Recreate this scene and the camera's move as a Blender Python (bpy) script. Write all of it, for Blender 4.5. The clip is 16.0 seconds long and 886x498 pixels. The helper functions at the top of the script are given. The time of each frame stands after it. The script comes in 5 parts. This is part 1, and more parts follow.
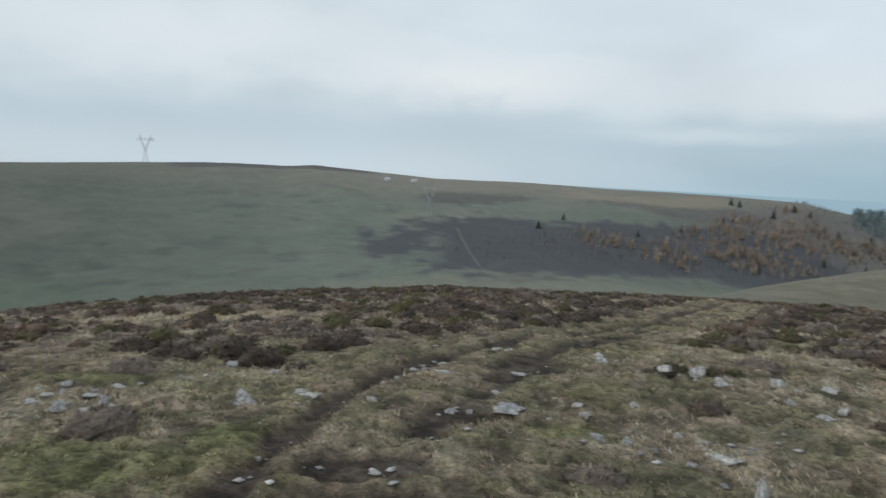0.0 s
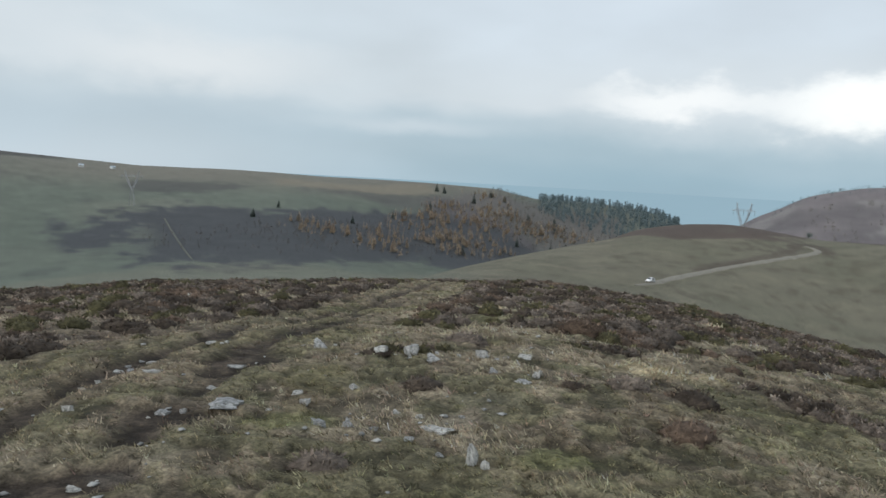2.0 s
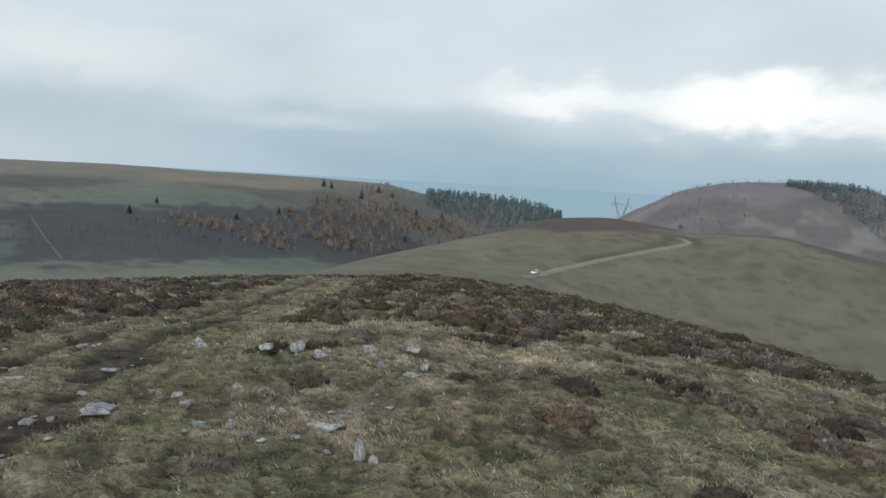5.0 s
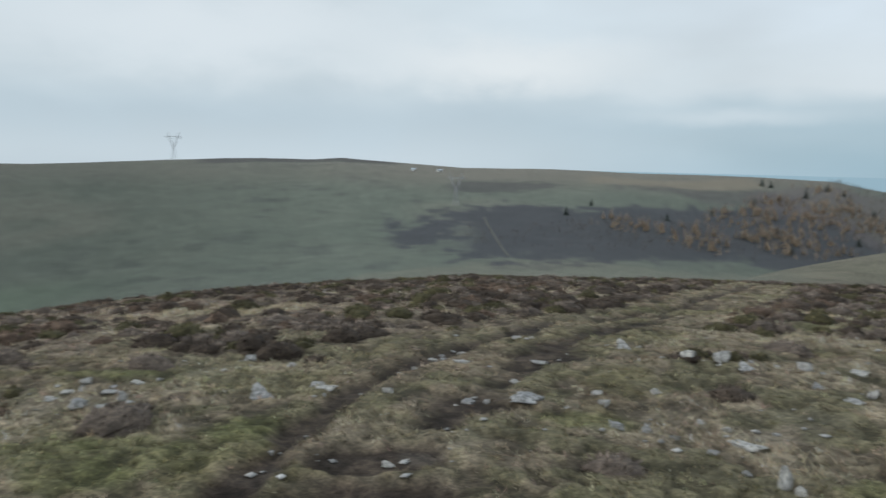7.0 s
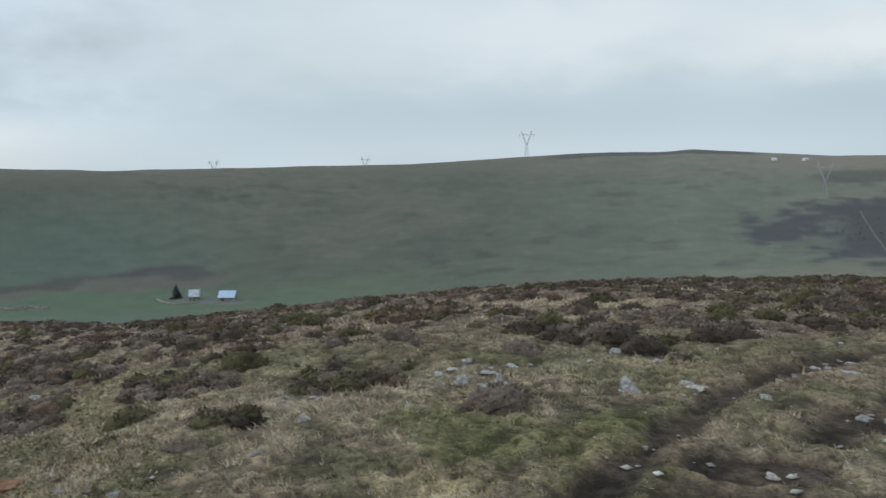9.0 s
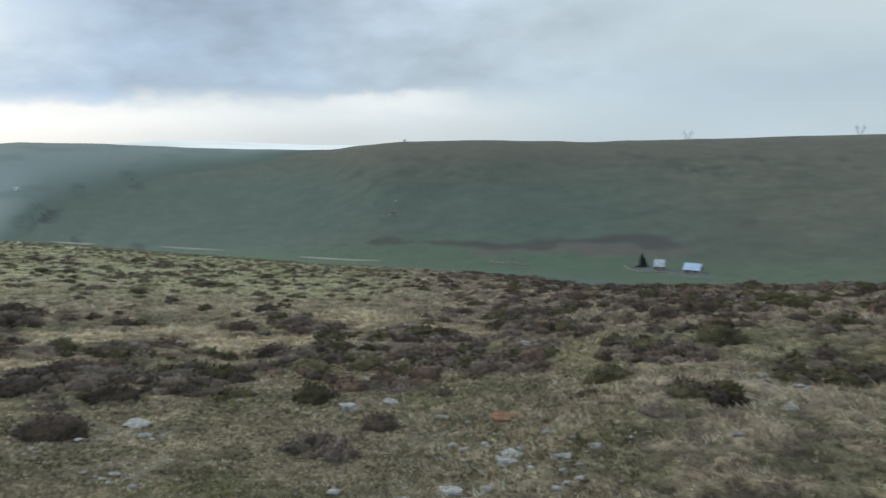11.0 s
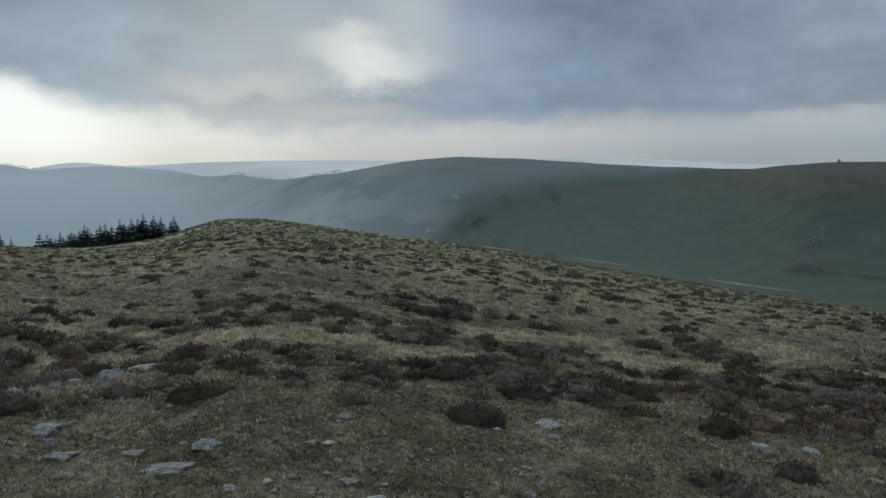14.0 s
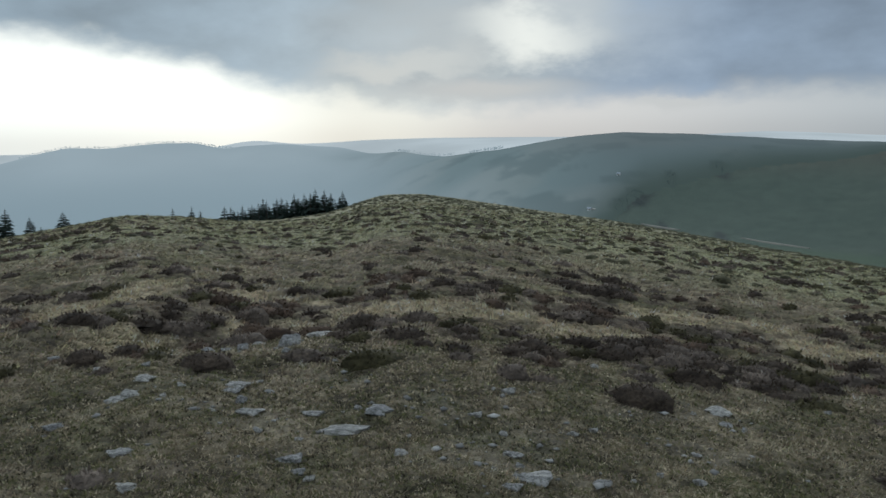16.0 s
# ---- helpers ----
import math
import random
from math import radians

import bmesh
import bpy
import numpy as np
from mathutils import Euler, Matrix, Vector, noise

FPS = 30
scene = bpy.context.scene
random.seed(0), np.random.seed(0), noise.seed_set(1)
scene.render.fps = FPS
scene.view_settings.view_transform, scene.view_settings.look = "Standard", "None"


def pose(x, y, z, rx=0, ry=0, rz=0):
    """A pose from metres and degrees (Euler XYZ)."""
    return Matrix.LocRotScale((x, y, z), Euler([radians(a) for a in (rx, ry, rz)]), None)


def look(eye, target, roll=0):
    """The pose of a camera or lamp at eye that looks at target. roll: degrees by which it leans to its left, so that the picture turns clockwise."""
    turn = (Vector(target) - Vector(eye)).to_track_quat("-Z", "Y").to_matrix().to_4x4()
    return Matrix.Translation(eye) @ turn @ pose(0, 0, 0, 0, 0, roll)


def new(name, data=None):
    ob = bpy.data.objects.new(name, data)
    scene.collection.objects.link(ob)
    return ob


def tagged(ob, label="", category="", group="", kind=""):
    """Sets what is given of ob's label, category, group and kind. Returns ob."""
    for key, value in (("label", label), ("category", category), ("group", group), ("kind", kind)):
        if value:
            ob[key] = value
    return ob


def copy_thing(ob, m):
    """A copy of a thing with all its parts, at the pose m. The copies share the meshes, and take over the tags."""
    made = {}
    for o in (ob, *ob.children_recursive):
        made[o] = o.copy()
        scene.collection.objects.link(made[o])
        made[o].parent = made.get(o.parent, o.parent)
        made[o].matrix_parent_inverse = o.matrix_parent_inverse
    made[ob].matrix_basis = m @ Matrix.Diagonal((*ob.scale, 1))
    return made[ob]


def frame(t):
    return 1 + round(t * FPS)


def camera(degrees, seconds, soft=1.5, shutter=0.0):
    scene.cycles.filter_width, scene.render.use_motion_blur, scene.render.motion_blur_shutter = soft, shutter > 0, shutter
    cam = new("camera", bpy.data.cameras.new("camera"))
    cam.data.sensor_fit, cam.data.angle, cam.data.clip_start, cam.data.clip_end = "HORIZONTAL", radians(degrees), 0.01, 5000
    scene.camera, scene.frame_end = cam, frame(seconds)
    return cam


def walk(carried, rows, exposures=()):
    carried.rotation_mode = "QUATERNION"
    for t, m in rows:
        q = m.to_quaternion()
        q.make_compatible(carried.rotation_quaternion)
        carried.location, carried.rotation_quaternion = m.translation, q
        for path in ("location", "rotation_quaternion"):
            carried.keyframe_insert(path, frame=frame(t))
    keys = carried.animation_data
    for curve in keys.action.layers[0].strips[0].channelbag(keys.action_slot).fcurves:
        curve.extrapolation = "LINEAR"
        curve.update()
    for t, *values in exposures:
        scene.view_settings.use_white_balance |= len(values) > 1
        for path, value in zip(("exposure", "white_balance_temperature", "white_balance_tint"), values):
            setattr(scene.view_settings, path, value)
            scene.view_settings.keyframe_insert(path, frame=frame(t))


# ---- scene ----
EXPOSURES = [(0.0, 0.03, 6300, 9), (3.5, 0.0, 6300, 9), (8.0, 0.03, 6250, 8), (10.5, 0.0, 6200, 7), (11.0, -0.05, 6150, 6), (12.0, -0.38, 6000, 6), (13.0, -0.66, 5900, 6),
             (13.5, -0.8, 5880, 6), (14.5, -1.07, 5850, 6), (15.0, -0.86, 5900, 6), (16.0, -0.78, 5950, 6)]
cam = camera(59.58, 16.0, soft=1.5, shutter=0.3)
PATH = [
    (0.0, pose(0.098, -0.016, 1.652, 84.60, -2.63, -0.00)),
    (0.5, pose(0.085, 0.023, 1.642, 84.92, -2.52, -8.20)),
    (1.0, pose(0.087, 0.017, 1.635, 84.98, -2.20, -14.00)),
    (1.5, pose(0.099, 0.020, 1.634, 84.78, -2.55, -17.89)),
    (2.0, pose(0.116, 0.037, 1.635, 84.67, -2.77, -20.87)),
    (2.5, pose(0.131, 0.039, 1.630, 84.52, -2.79, -23.84)),
    (3.0, pose(0.138, 0.035, 1.636, 84.58, -2.90, -27.41)),
    (3.5, pose(0.141, 0.039, 1.631, 84.66, -2.67, -29.16)),
    (3.7, pose(0.141, 0.052, 1.630, 84.69, -2.71, -29.49)),
    (5.8, pose(0.150, 0.053, 1.621, 84.68, -3.15, -28.05)),
    (6.0, pose(0.158, 0.034, 1.623, 84.53, -2.99, -24.60)),
    (6.5, pose(0.195, 0.069, 1.630, 83.96, -2.15, -11.51)),
    (7.0, pose(0.210, 0.068, 1.641, 83.76, -0.99, 1.90)),
    (7.5, pose(0.186, 0.046, 1.641, 83.42, -0.15, 12.33)),
    (8.0, pose(0.137, 0.038, 1.646, 83.26, 0.33, 18.29)),
    (8.2, pose(0.118, 0.034, 1.648, 83.28, 0.46, 19.84)),
    (10.3, pose(-0.111, -0.014, 1.613, 82.27, 0.83, 46.10)),
    (10.5, pose(-0.133, -0.012, 1.607, 81.95, 0.83, 50.13)),
    (11.0, pose(-0.168, 0.013, 1.593, 81.84, 1.38, 60.87)),
    (11.5, pose(-0.186, 0.032, 1.589, 82.04, 1.27, 69.43)),
    (12.0, pose(-0.199, 0.033, 1.585, 81.97, 1.75, 76.28)),
    (12.5, pose(-0.204, 0.008, 1.592, 81.92, 2.11, 79.74)),
    (13.0, pose(-0.201, -0.033, 1.601, 82.24, 1.28, 82.84)),
    (13.5, pose(-0.189, -0.065, 1.607, 83.21, 0.93, 87.63)),
    (14.0, pose(-0.187, -0.076, 1.610, 83.59, 0.47, 90.65)),
    (14.5, pose(-0.184, -0.079, 1.611, 83.69, 0.28, 92.92)),
    (15.0, pose(-0.173, -0.100, 1.609, 82.87, 0.48, 96.79)),
    (15.5, pose(-0.165, -0.115, 1.608, 82.18, 0.64, 99.87)),
    (16.0, pose(-0.165, -0.132, 1.614, 82.01, 0.89, 102.43)),
]
walk(cam, PATH, EXPOSURES)

EYE = 1.65
SUN_AZ, SUN_EL = 112.0, 15.0


def heading(az, el=0.0):
    """The unit vector at az degrees, counted to the left of +y, and el degrees up."""
    a, e = radians(az), radians(el)
    return Vector((-math.sin(a) * math.cos(e), math.cos(a) * math.cos(e), math.sin(e)))


# ---- light ----
def make_world():
    world = bpy.data.worlds.new("overcast_sky")
    scene.world = world
    world.use_nodes = True
    nt = world.node_tree
    nt.nodes.clear()
    N, L = nt.nodes.new, nt.links.new

    def val(op, a, b=None, c=None, clamp=False):
        n = N("ShaderNodeMath")
        n.operation, n.use_clamp = op, clamp
        for i, x in enumerate((a, b, c)):
            if x is None:
                continue
            if isinstance(x, (int, float)):
                n.inputs[i].default_value = x
            else:
                L(x, n.inputs[i])
        return n.outputs[0]

    def smooth(x, lo, hi):
        n = N("ShaderNodeMapRange")
        n.interpolation_type = "SMOOTHSTEP"
        L(x, n.inputs[0])
        n.inputs[1].default_value, n.inputs[2].default_value = lo, hi
        return n.outputs[0]

    def mix(f, a, b):
        n = N("ShaderNodeMix")
        n.data_type = "RGBA"
        L(f, n.inputs[0]) if not isinstance(f, float) else setattr(n.inputs[0], "default_value", f)
        for k, x in ((6, a), (7, b)):
            if isinstance(x, tuple):
                n.inputs[k].default_value = (*x, 1)
            else:
                L(x, n.inputs[k])
        return n.outputs[2]

    co = N("ShaderNodeTexCoord").outputs["Generated"]
    sep = N("ShaderNodeSeparateXYZ")
    L(co, sep.inputs[0])
    x, y, z = sep.outputs
    el = val("MULTIPLY", val("ARCSINE", z), 57.3)
    az = val("MULTIPLY", val("ARCTAN2", val("MULTIPLY", x, -1.0), y), 57.3)

    def fbm(scale, detail, stretch, offset=0.0, rough=0.55):
        m = N("ShaderNodeMapping")
        L(co, m.inputs[0])
        m.inputs["Scale"].default_value = (scale, scale, scale * stretch)
        m.inputs["Location"].default_value = (offset, offset * 0.7, offset * 0.3)
        n = N("ShaderNodeTexNoise")
        n.inputs["Scale"].default_value = 1.0
        n.inputs["Detail"].default_value = detail
        n.inputs["Roughness"].default_value = rough
        L(m.outputs[0], n.inputs["Vector"])
        return n.outputs[0]

    def ladder(src, *stops):
        n = N("ShaderNodeValToRGB")
        n.color_ramp.interpolation = "EASE"
        lo, hi = stops[0][0], stops[-1][0]
        while len(n.color_ramp.elements) < len(stops):
            n.color_ramp.elements.new(0.5)
        for e, (p, c) in zip(n.color_ramp.elements, stops):
            e.position, e.color = (p - lo) / (hi - lo), (*c, 1)
        L(val("DIVIDE", val("SUBTRACT", src, float(lo)), float(hi - lo), clamp=True), n.inputs[0])
        return n.outputs[0]

    def scaled(colour, k):
        n = N("ShaderNodeVectorMath")
        n.operation = "SCALE"
        L(colour, n.inputs[0])
        L(k, n.inputs["Scale"])
        return n.outputs[0]

    big, mid, edge = fbm(2.4, 2, 2.6, 3.1), fbm(6.0, 3, 2.6, 7.7, 0.5), fbm(13.0, 5, 2.0, 1.3, 0.55)
    wob = val("SUBTRACT", edge, 0.5)
    lumps = val("ADD", val("MULTIPLY", val("SUBTRACT", big, 0.5), 0.55), val("MULTIPLY", val("SUBTRACT", mid, 0.5), 0.30))
    # pale stratus with a bluer, clearer band low down
    el_soft = val("ADD", el, val("MULTIPLY", lumps, 9.0))
    cool = ladder(el_soft, (0.0, (0.36, 0.50, 0.58)), (2.5, (0.41, 0.53, 0.60)), (4.6, (0.47, 0.57, 0.63)), (6.2, (0.66, 0.71, 0.74)), (12.0, (0.70, 0.77, 0.83)))
    plain = ladder(el_soft, (0.0, (0.60, 0.68, 0.73)), (3.0, (0.54, 0.63, 0.69)), (6.5, (0.62, 0.69, 0.73)), (12.0, (0.66, 0.73, 0.77)))
    sky = scaled(mix(smooth(az, -34.0, 6.0), cool, plain), val("ADD", val("MULTIPLY", lumps, 0.5), 1.0))
    # a heavier deck towards the sun, ragged below, over a bright clear strip
    west = smooth(az, 34.0, 66.0)
    rise = val("ADD", val("MULTIPLY", smooth(az, 102.0, 134.0), 4.6), 2.7)
    over = val("SUBTRACT", val("ADD", el, val("MULTIPLY", wob, 2.6)), rise)
    deck = smooth(val("ADD", over, val("MULTIPLY", lumps, 3.0)), -0.9, 1.3)
    slate = ladder(az, (38.0, (0.50, 0.58, 0.65)), (52.0, (0.58, 0.66, 0.73)), (64.0, (0.53, 0.61, 0.69)), (73.0, (0.46, 0.55, 0.67)), (88.0, (0.47, 0.57, 0.71)), (101.0, (0.62, 0.71, 0.77)),
                   (118.0, (0.48, 0.59, 0.68)), (150.0, (0.50, 0.59, 0.66)))
    slate = scaled(slate, val("ADD", val("ADD", val("MULTIPLY", lumps, 1.5), val("MULTIPLY", wob, 0.6)), 1.08))
    slate = mix(smooth(el, 4.5, 12.0), slate, scaled(slate, val("ADD", val("MULTIPLY", lumps, 0.8), 0.92)))
    under = ladder(az, (40.0, (0.62, 0.70, 0.75)), (66.0, (0.84, 0.87, 0.88)), (95.0, (1.20, 1.14, 1.08)), (108.0, (1.50, 1.45, 1.30)), (118.0, (1.95, 1.90, 1.72)), (150.0, (1.8, 1.75, 1.6)))
    under = mix(smooth(el, 2.0, -0.2), under, scaled(under, val("ADD", val("MULTIPLY", lumps, 0.4), 0.85)))
    sky = mix(west, sky, mix(deck, under, slate))

    def patch(a, e, wa, we, soft, ragged):
        da = val("DIVIDE", val("SUBTRACT", az, a), wa)
        de = val("DIVIDE", val("ADD", val("SUBTRACT", el, e), val("MULTIPLY", val("ADD", wob, val("MULTIPLY", lumps, 0.8)), ragged)), we)
        return smooth(val("SQRT", val("ADD", val("MULTIPLY", da, da), val("MULTIPLY", de, de))), 1.0 + soft, 1.0 - soft)

    # breaks in the cloud
    for a, e, wa, we, soft, ragged, colour in ((-46.0, 6.0, 16.0, 2.2, 0.9, 2.0, (0.74, 0.79, 0.82)), (-51.0, 5.9, 7.6, 1.5, 0.62, 4.5, (1.08, 1.08, 1.05)),
                                               (-37.5, 6.3, 5.2, 1.1, 0.75, 4.5, (0.98, 0.99, 0.98)), (-62.0, 5.6, 5.0, 1.5, 0.6, 4.0, (1.0, 1.0, 0.98)), (-18.0, 3.6, 5.0, 0.5, 0.9, 1.5, (0.60, 0.68, 0.73)),
                                               (98.0, 8.0, 9.0, 3.2, 0.95, 7.0, (0.85, 0.88, 0.88)), (95.7, 7.3, 3.6, 1.7, 0.9, 6.0, (1.55, 1.50, 1.36)), (93.0, 10.5, 2.5, 2.5, 0.9, 4.0, (0.95, 0.98, 0.98)),
                                               (105.5, 5.0, 5.0, 1.1, 0.7, 4.5, (1.0, 1.0, 0.96)), (99.0, 3.6, 5.0, 0.6, 0.8, 2.0, (0.95, 0.93, 0.90)), (65.0, 2.5, 4.5, 0.7, 0.7, 3.0, (0.92, 0.93, 0.93)), (86.0, 2.3, 2.4, 0.5, 0.6, 2.5, (1.05, 1.02, 0.98)), (103.0, 5.6, 3.0, 0.9, 0.8, 4.0, (1.0, 1.0, 0.96)),
                                               (-2.0, 7.4, 8.0, 1.6, 0.9, 3.0, (0.80, 0.83, 0.84)), (18.0, 9.0, 14.0, 2.5, 0.9, 4.0, (0.74, 0.79, 0.82))):
        sky = mix(patch(a, e, wa, we, soft, ragged), sky, colour)
    # overcast is brighter overhead
    sky = mix(smooth(el, 14.0, 50.0), sky, (1.0, 1.05, 1.1))
    nish = N("ShaderNodeTexSky")
    nish.sky_type, nish.sun_disc = "NISHITA", False
    nish.sun_elevation, nish.sun_rotation = radians(SUN_EL), radians(-SUN_AZ)
    air = N("ShaderNodeVectorMath")
    air.operation = "SCALE"
    L(nish.outputs[0], air.inputs[0])
    air.inputs["Scale"].default_value = 0.06
    sky = mix(0.06, sky, air.outputs[0])
    bg = N("ShaderNodeBackground")
    L(sky, bg.inputs[0])
    bg.inputs[1].default_value = 1.0
    out = N("ShaderNodeOutputWorld")
    L(bg.outputs[0], out.inputs[0])


make_world()
sun = new("sun", bpy.data.lights.new("sun", "SUN"))
sun.data.energy, sun.data.angle, sun.data.color = 1.5, radians(10), (1.0, 0.95, 0.88)
sun.matrix_world = look(heading(SUN_AZ, SUN_EL) * 100, (0, 0, 0))

# ---- lie of the land ----
# Each belt of ground round the hilltop: degrees to the left of +y, metres out, degrees above or below the eye.
BROW = [(-60, 16, -11.6), (-50, 19, -9.9), (-40, 23, -8.3), (-30, 26, -7.3), (-20, 25, -7.6), (-10, 24, -8.0), (0, 23, -8.15), (10, 22, -8.7),
        (20, 21, -9.2), (30, 20, -9.95), (40, 20, -10.6), (50, 23, -10.95), (55, 35, -10.3), (60, 50, -9.95), (70, 85, -9.05), (80, 120, -7.65),
        (90, 160, -6.0), (96, 185, -5.15), (100, 200, -4.5)]
BROW_WEST = [(104, 205, -3.9), (107, 195, -3.9), (109, 175, -4.5), (111, 130, -5.2), (115, 100, -5.6), (118, 80, -5.5), (121, 72, -5.1),
             (125, 70, -4.8), (128, 68, -5.3), (132, 62, -5.9), (150, 35, -8), (180, 24, -9), (240, 18, -11)]
HOLLOW = [(-60, 200, -12.6), (-50, 205, -10.8), (-40, 210, -9.2), (-30, 200, -8.2), (-20, 150, -8.6), (-10, 140, -9.2), (0, 140, -9.5),
          (20, 140, -10.6), (40, 150, -12.0), (50, 160, -12.3), (60, 190, -11.5), (70, 230, -10), (80, 280, -8.8), (90, 330, -8), (100, 380, -7.5),
          (110, 330, -8), (120, 300, -9), (132, 300, -9.5), (180, 200, -12), (240, 200, -13)]
KNOLL = [(-60, 420, -4.2), (-55, 430, -3.3), (-53, 440, -2.9), (-47, 470, -3.0), (-44, 480, -2.6), (-41.5, 500, -2.3), (-38.3, 500, -2.5),
         (-35, 480, -3.1), (-33.4, 450, -3.9), (-29.2, 400, -4.9), (-26, 370, -5.7), (-22.6, 340, -6.6), (-20, 320, -7.4), (-15, 300, -8.8),
         (-10, 300, -9.0), (0, 300, -9.4), (20, 310, -10.4), (40, 330, -11.2)]
KNOLL_WEST = [(50, 340, -11.3), (60, 380, -10.6), (70, 450, -9.2), (80, 520, -8.3), (90, 600, -7.6), (100, 650, -7.3), (110, 650, -8), (132, 600, -9),
              (180, 500, -9), (240, 450, -8)]
FLOOR = [(-60, 750, -5.0), (-45, 800, -3.6), (-40, 800, -4.2), (-36, 800, -6), (-33, 750, -7.2), (-28, 650, -7.8), (-20, 560, -8.0), (-10, 500, -8.0), (0, 480, -8.2),
         (20, 480, -9.5), (40, 520, -10.7), (46, 540, -10.7), (50, 560, -10.5), (60, 620, -9.7), (70, 700, -8.8), (80, 800, -7.9), (90, 900, -7.4),
         (100, 1000, -7.5), (110, 1300, -8), (132, 1300, -9), (180, 900, -8), (240, 800, -7)]
SKYLINE = [(-60, -0.2), (-59, 0.2), (-58, 0.6), (-56.7, 0.8), (-55, 0.9), (-53.3, 0.75), (-49.6, 0.62), (-47.9, 0.3), (-46.0, -0.2), (-44.2, -1.2),
           (-42.9, -1.8), (-42.2, -2.3), (-41, -2.9), (-39, -2.9), (-38, -2.5), (-36.6, -1.9), (-34.9, -1.6), (-32.4, -1.4), (-28, -1.3), (-26.5, -1.1), (-25, -0.7),
           (-20.3, -0.5), (-13, -0.45), (-6, -0.25), (0.5, -0.2), (5.6, 0.1), (9.4, 0.4), (11.5, 0.2), (15.6, 0.2), (20.9, 0), (25.5, -0.25),
           (30, -0.45), (48, -0.5), (50.2, -0.6), (55.8, -0.3), (57.7, -0.2), (63.7, -0.2), (67.7, -0.5)]
SKYLINE_WEST = [(69, -0.65), (72.9, -0.55), (79.5, -0.2), (85.5, 0.2), (89.5, 0.35), (92.5, 0.15), (95.2, -0.2), (98, -0.7), (100, -0.9), (102, -1.2),
                (104, -1.05), (105.5, -0.75), (107.6, -0.9), (110, -0.4), (112.4, -0.2), (114, -0.1), (117, -0.2), (118, -0.4), (120.2, 0.1),
                (122.5, 0.1), (125.7, -0.2), (128.1, -0.1), (130.1, -0.5), (132.1, -1.1), (140, -1.5), (180, -2), (240, -1)]
SKYLINE_OUT = [(-60, 1050), (-45, 1050), (-41, 1200), (-38, 1500), (-30, 1400), (-25, 1250), (-10, 1250), (0, 1300), (10, 1350), (20, 1350), (40, 1300),
               (50, 1250), (57, 1200), (66, 1250), (69, 1500), (75, 1700), (85, 1650), (95, 1600), (100, 1700), (104, 2000), (110, 2600), (132, 2600),
               (180, 1800), (240, 1400)]
FAR = [(-60, -0.6), (-20, -0.35), (0, -0.25), (10, -0.2), (30, -0.6), (60, -0.5), (70, -0.3), (76, 0.1), (80, 0.3), (85, 0.1), (92, 0.1), (97, 0.16),
       (103, 0.20), (108, 0.12), (111, -0.05), (113.6, -0.1), (115.2, 0.2), (116.6, 0.2), (118, -0.1), (120, -0.5), (130, -0.5), (150, -0.5), (240, -0.6)]


def belt(az, table, column, blur=1.2):
    """The table's column at the headings az, taken round the whole circle and eased."""
    a = np.array([row[0] for row in table], float)
    v = np.array([row[column] for row in table], float)
    a, v = np.concatenate([a - 360, a, a + 360]), np.concatenate([v, v, v])
    out = np.zeros_like(az)
    for d, w in ((-1.0, 0.15), (-0.5, 0.22), (0.0, 0.26), (0.5, 0.22), (1.0, 0.15)):
        out += w * np.interp(az + d * blur, a, v)
    return out


def knots(az):
    """log distance and slope from the eye of the belts, for each heading."""
    az = (az + 60.0) % 360.0 - 60.0
    brow, knoll, sky = BROW + BROW_WEST, KNOLL + KNOLL_WEST, SKYLINE + SKYLINE_WEST
    out = belt(az, SKYLINE_OUT, 1)
    sky_el = belt(az, sky, 1, 0.5)
    rs = [belt(az, brow, 1), belt(az, HOLLOW, 1), belt(az, knoll, 1), belt(az, FLOOR, 1), out, out * 1.35, np.full_like(az, 4300.0), np.full_like(az, 4900.0)]
    far = belt(az, FAR, 1)
    es = [belt(az, brow, 2, 0.8), belt(az, HOLLOW, 2), belt(az, knoll, 2, 0.8), belt(az, FLOOR, 2), sky_el, np.minimum(sky_el, far) - 1.3, far, far - 0.3]
    return np.stack(rs, -1), np.tan(np.radians(np.stack(es, -1)))


def lattice(ix, iy, seed):
    h = (ix.astype(np.int64) * 374761393 + iy.astype(np.int64) * 668265263 + seed * 144665) & 0x7FFFFFFF
    h = ((h ^ (h >> 13)) * 1274126177) & 0x7FFFFFFF
    return ((h ^ (h >> 16)) & 0xFFFF) / 65535.0


def value_noise(x, y, seed=0):
    ix, iy = np.floor(x), np.floor(y)
    fx, fy = x - ix, y - iy
    fx, fy = fx * fx * (3 - 2 * fx), fy * fy * (3 - 2 * fy)
    a, b = lattice(ix, iy, seed), lattice(ix + 1, iy, seed)
    c, d = lattice(ix, iy + 1, seed), lattice(ix + 1, iy + 1, seed)
    return (a + (b - a) * fx) * (1 - fy) + (c + (d - c) * fx) * fy


def fbm(x, y, size, octaves=4, seed=0, gain=0.5):
    """Soft noise from about 0 to 1 whose largest lumps are that size in metres."""
    out, amp, total = np.zeros_like(x), 1.0, 0.0
    for i in range(octaves):
        c, s = math.cos(i * 1.1), math.sin(i * 1.1)
        out += amp * value_noise((x * c - y * s) / size, (x * s + y * c) / size, seed + i)
        total, amp, size = total + amp, amp * gain, size * 0.5
    return out / total


def step(x, lo, hi):
    t = np.clip((x - lo) / (hi - lo), 0, 1)
    return t * t * (3 - 2 * t)


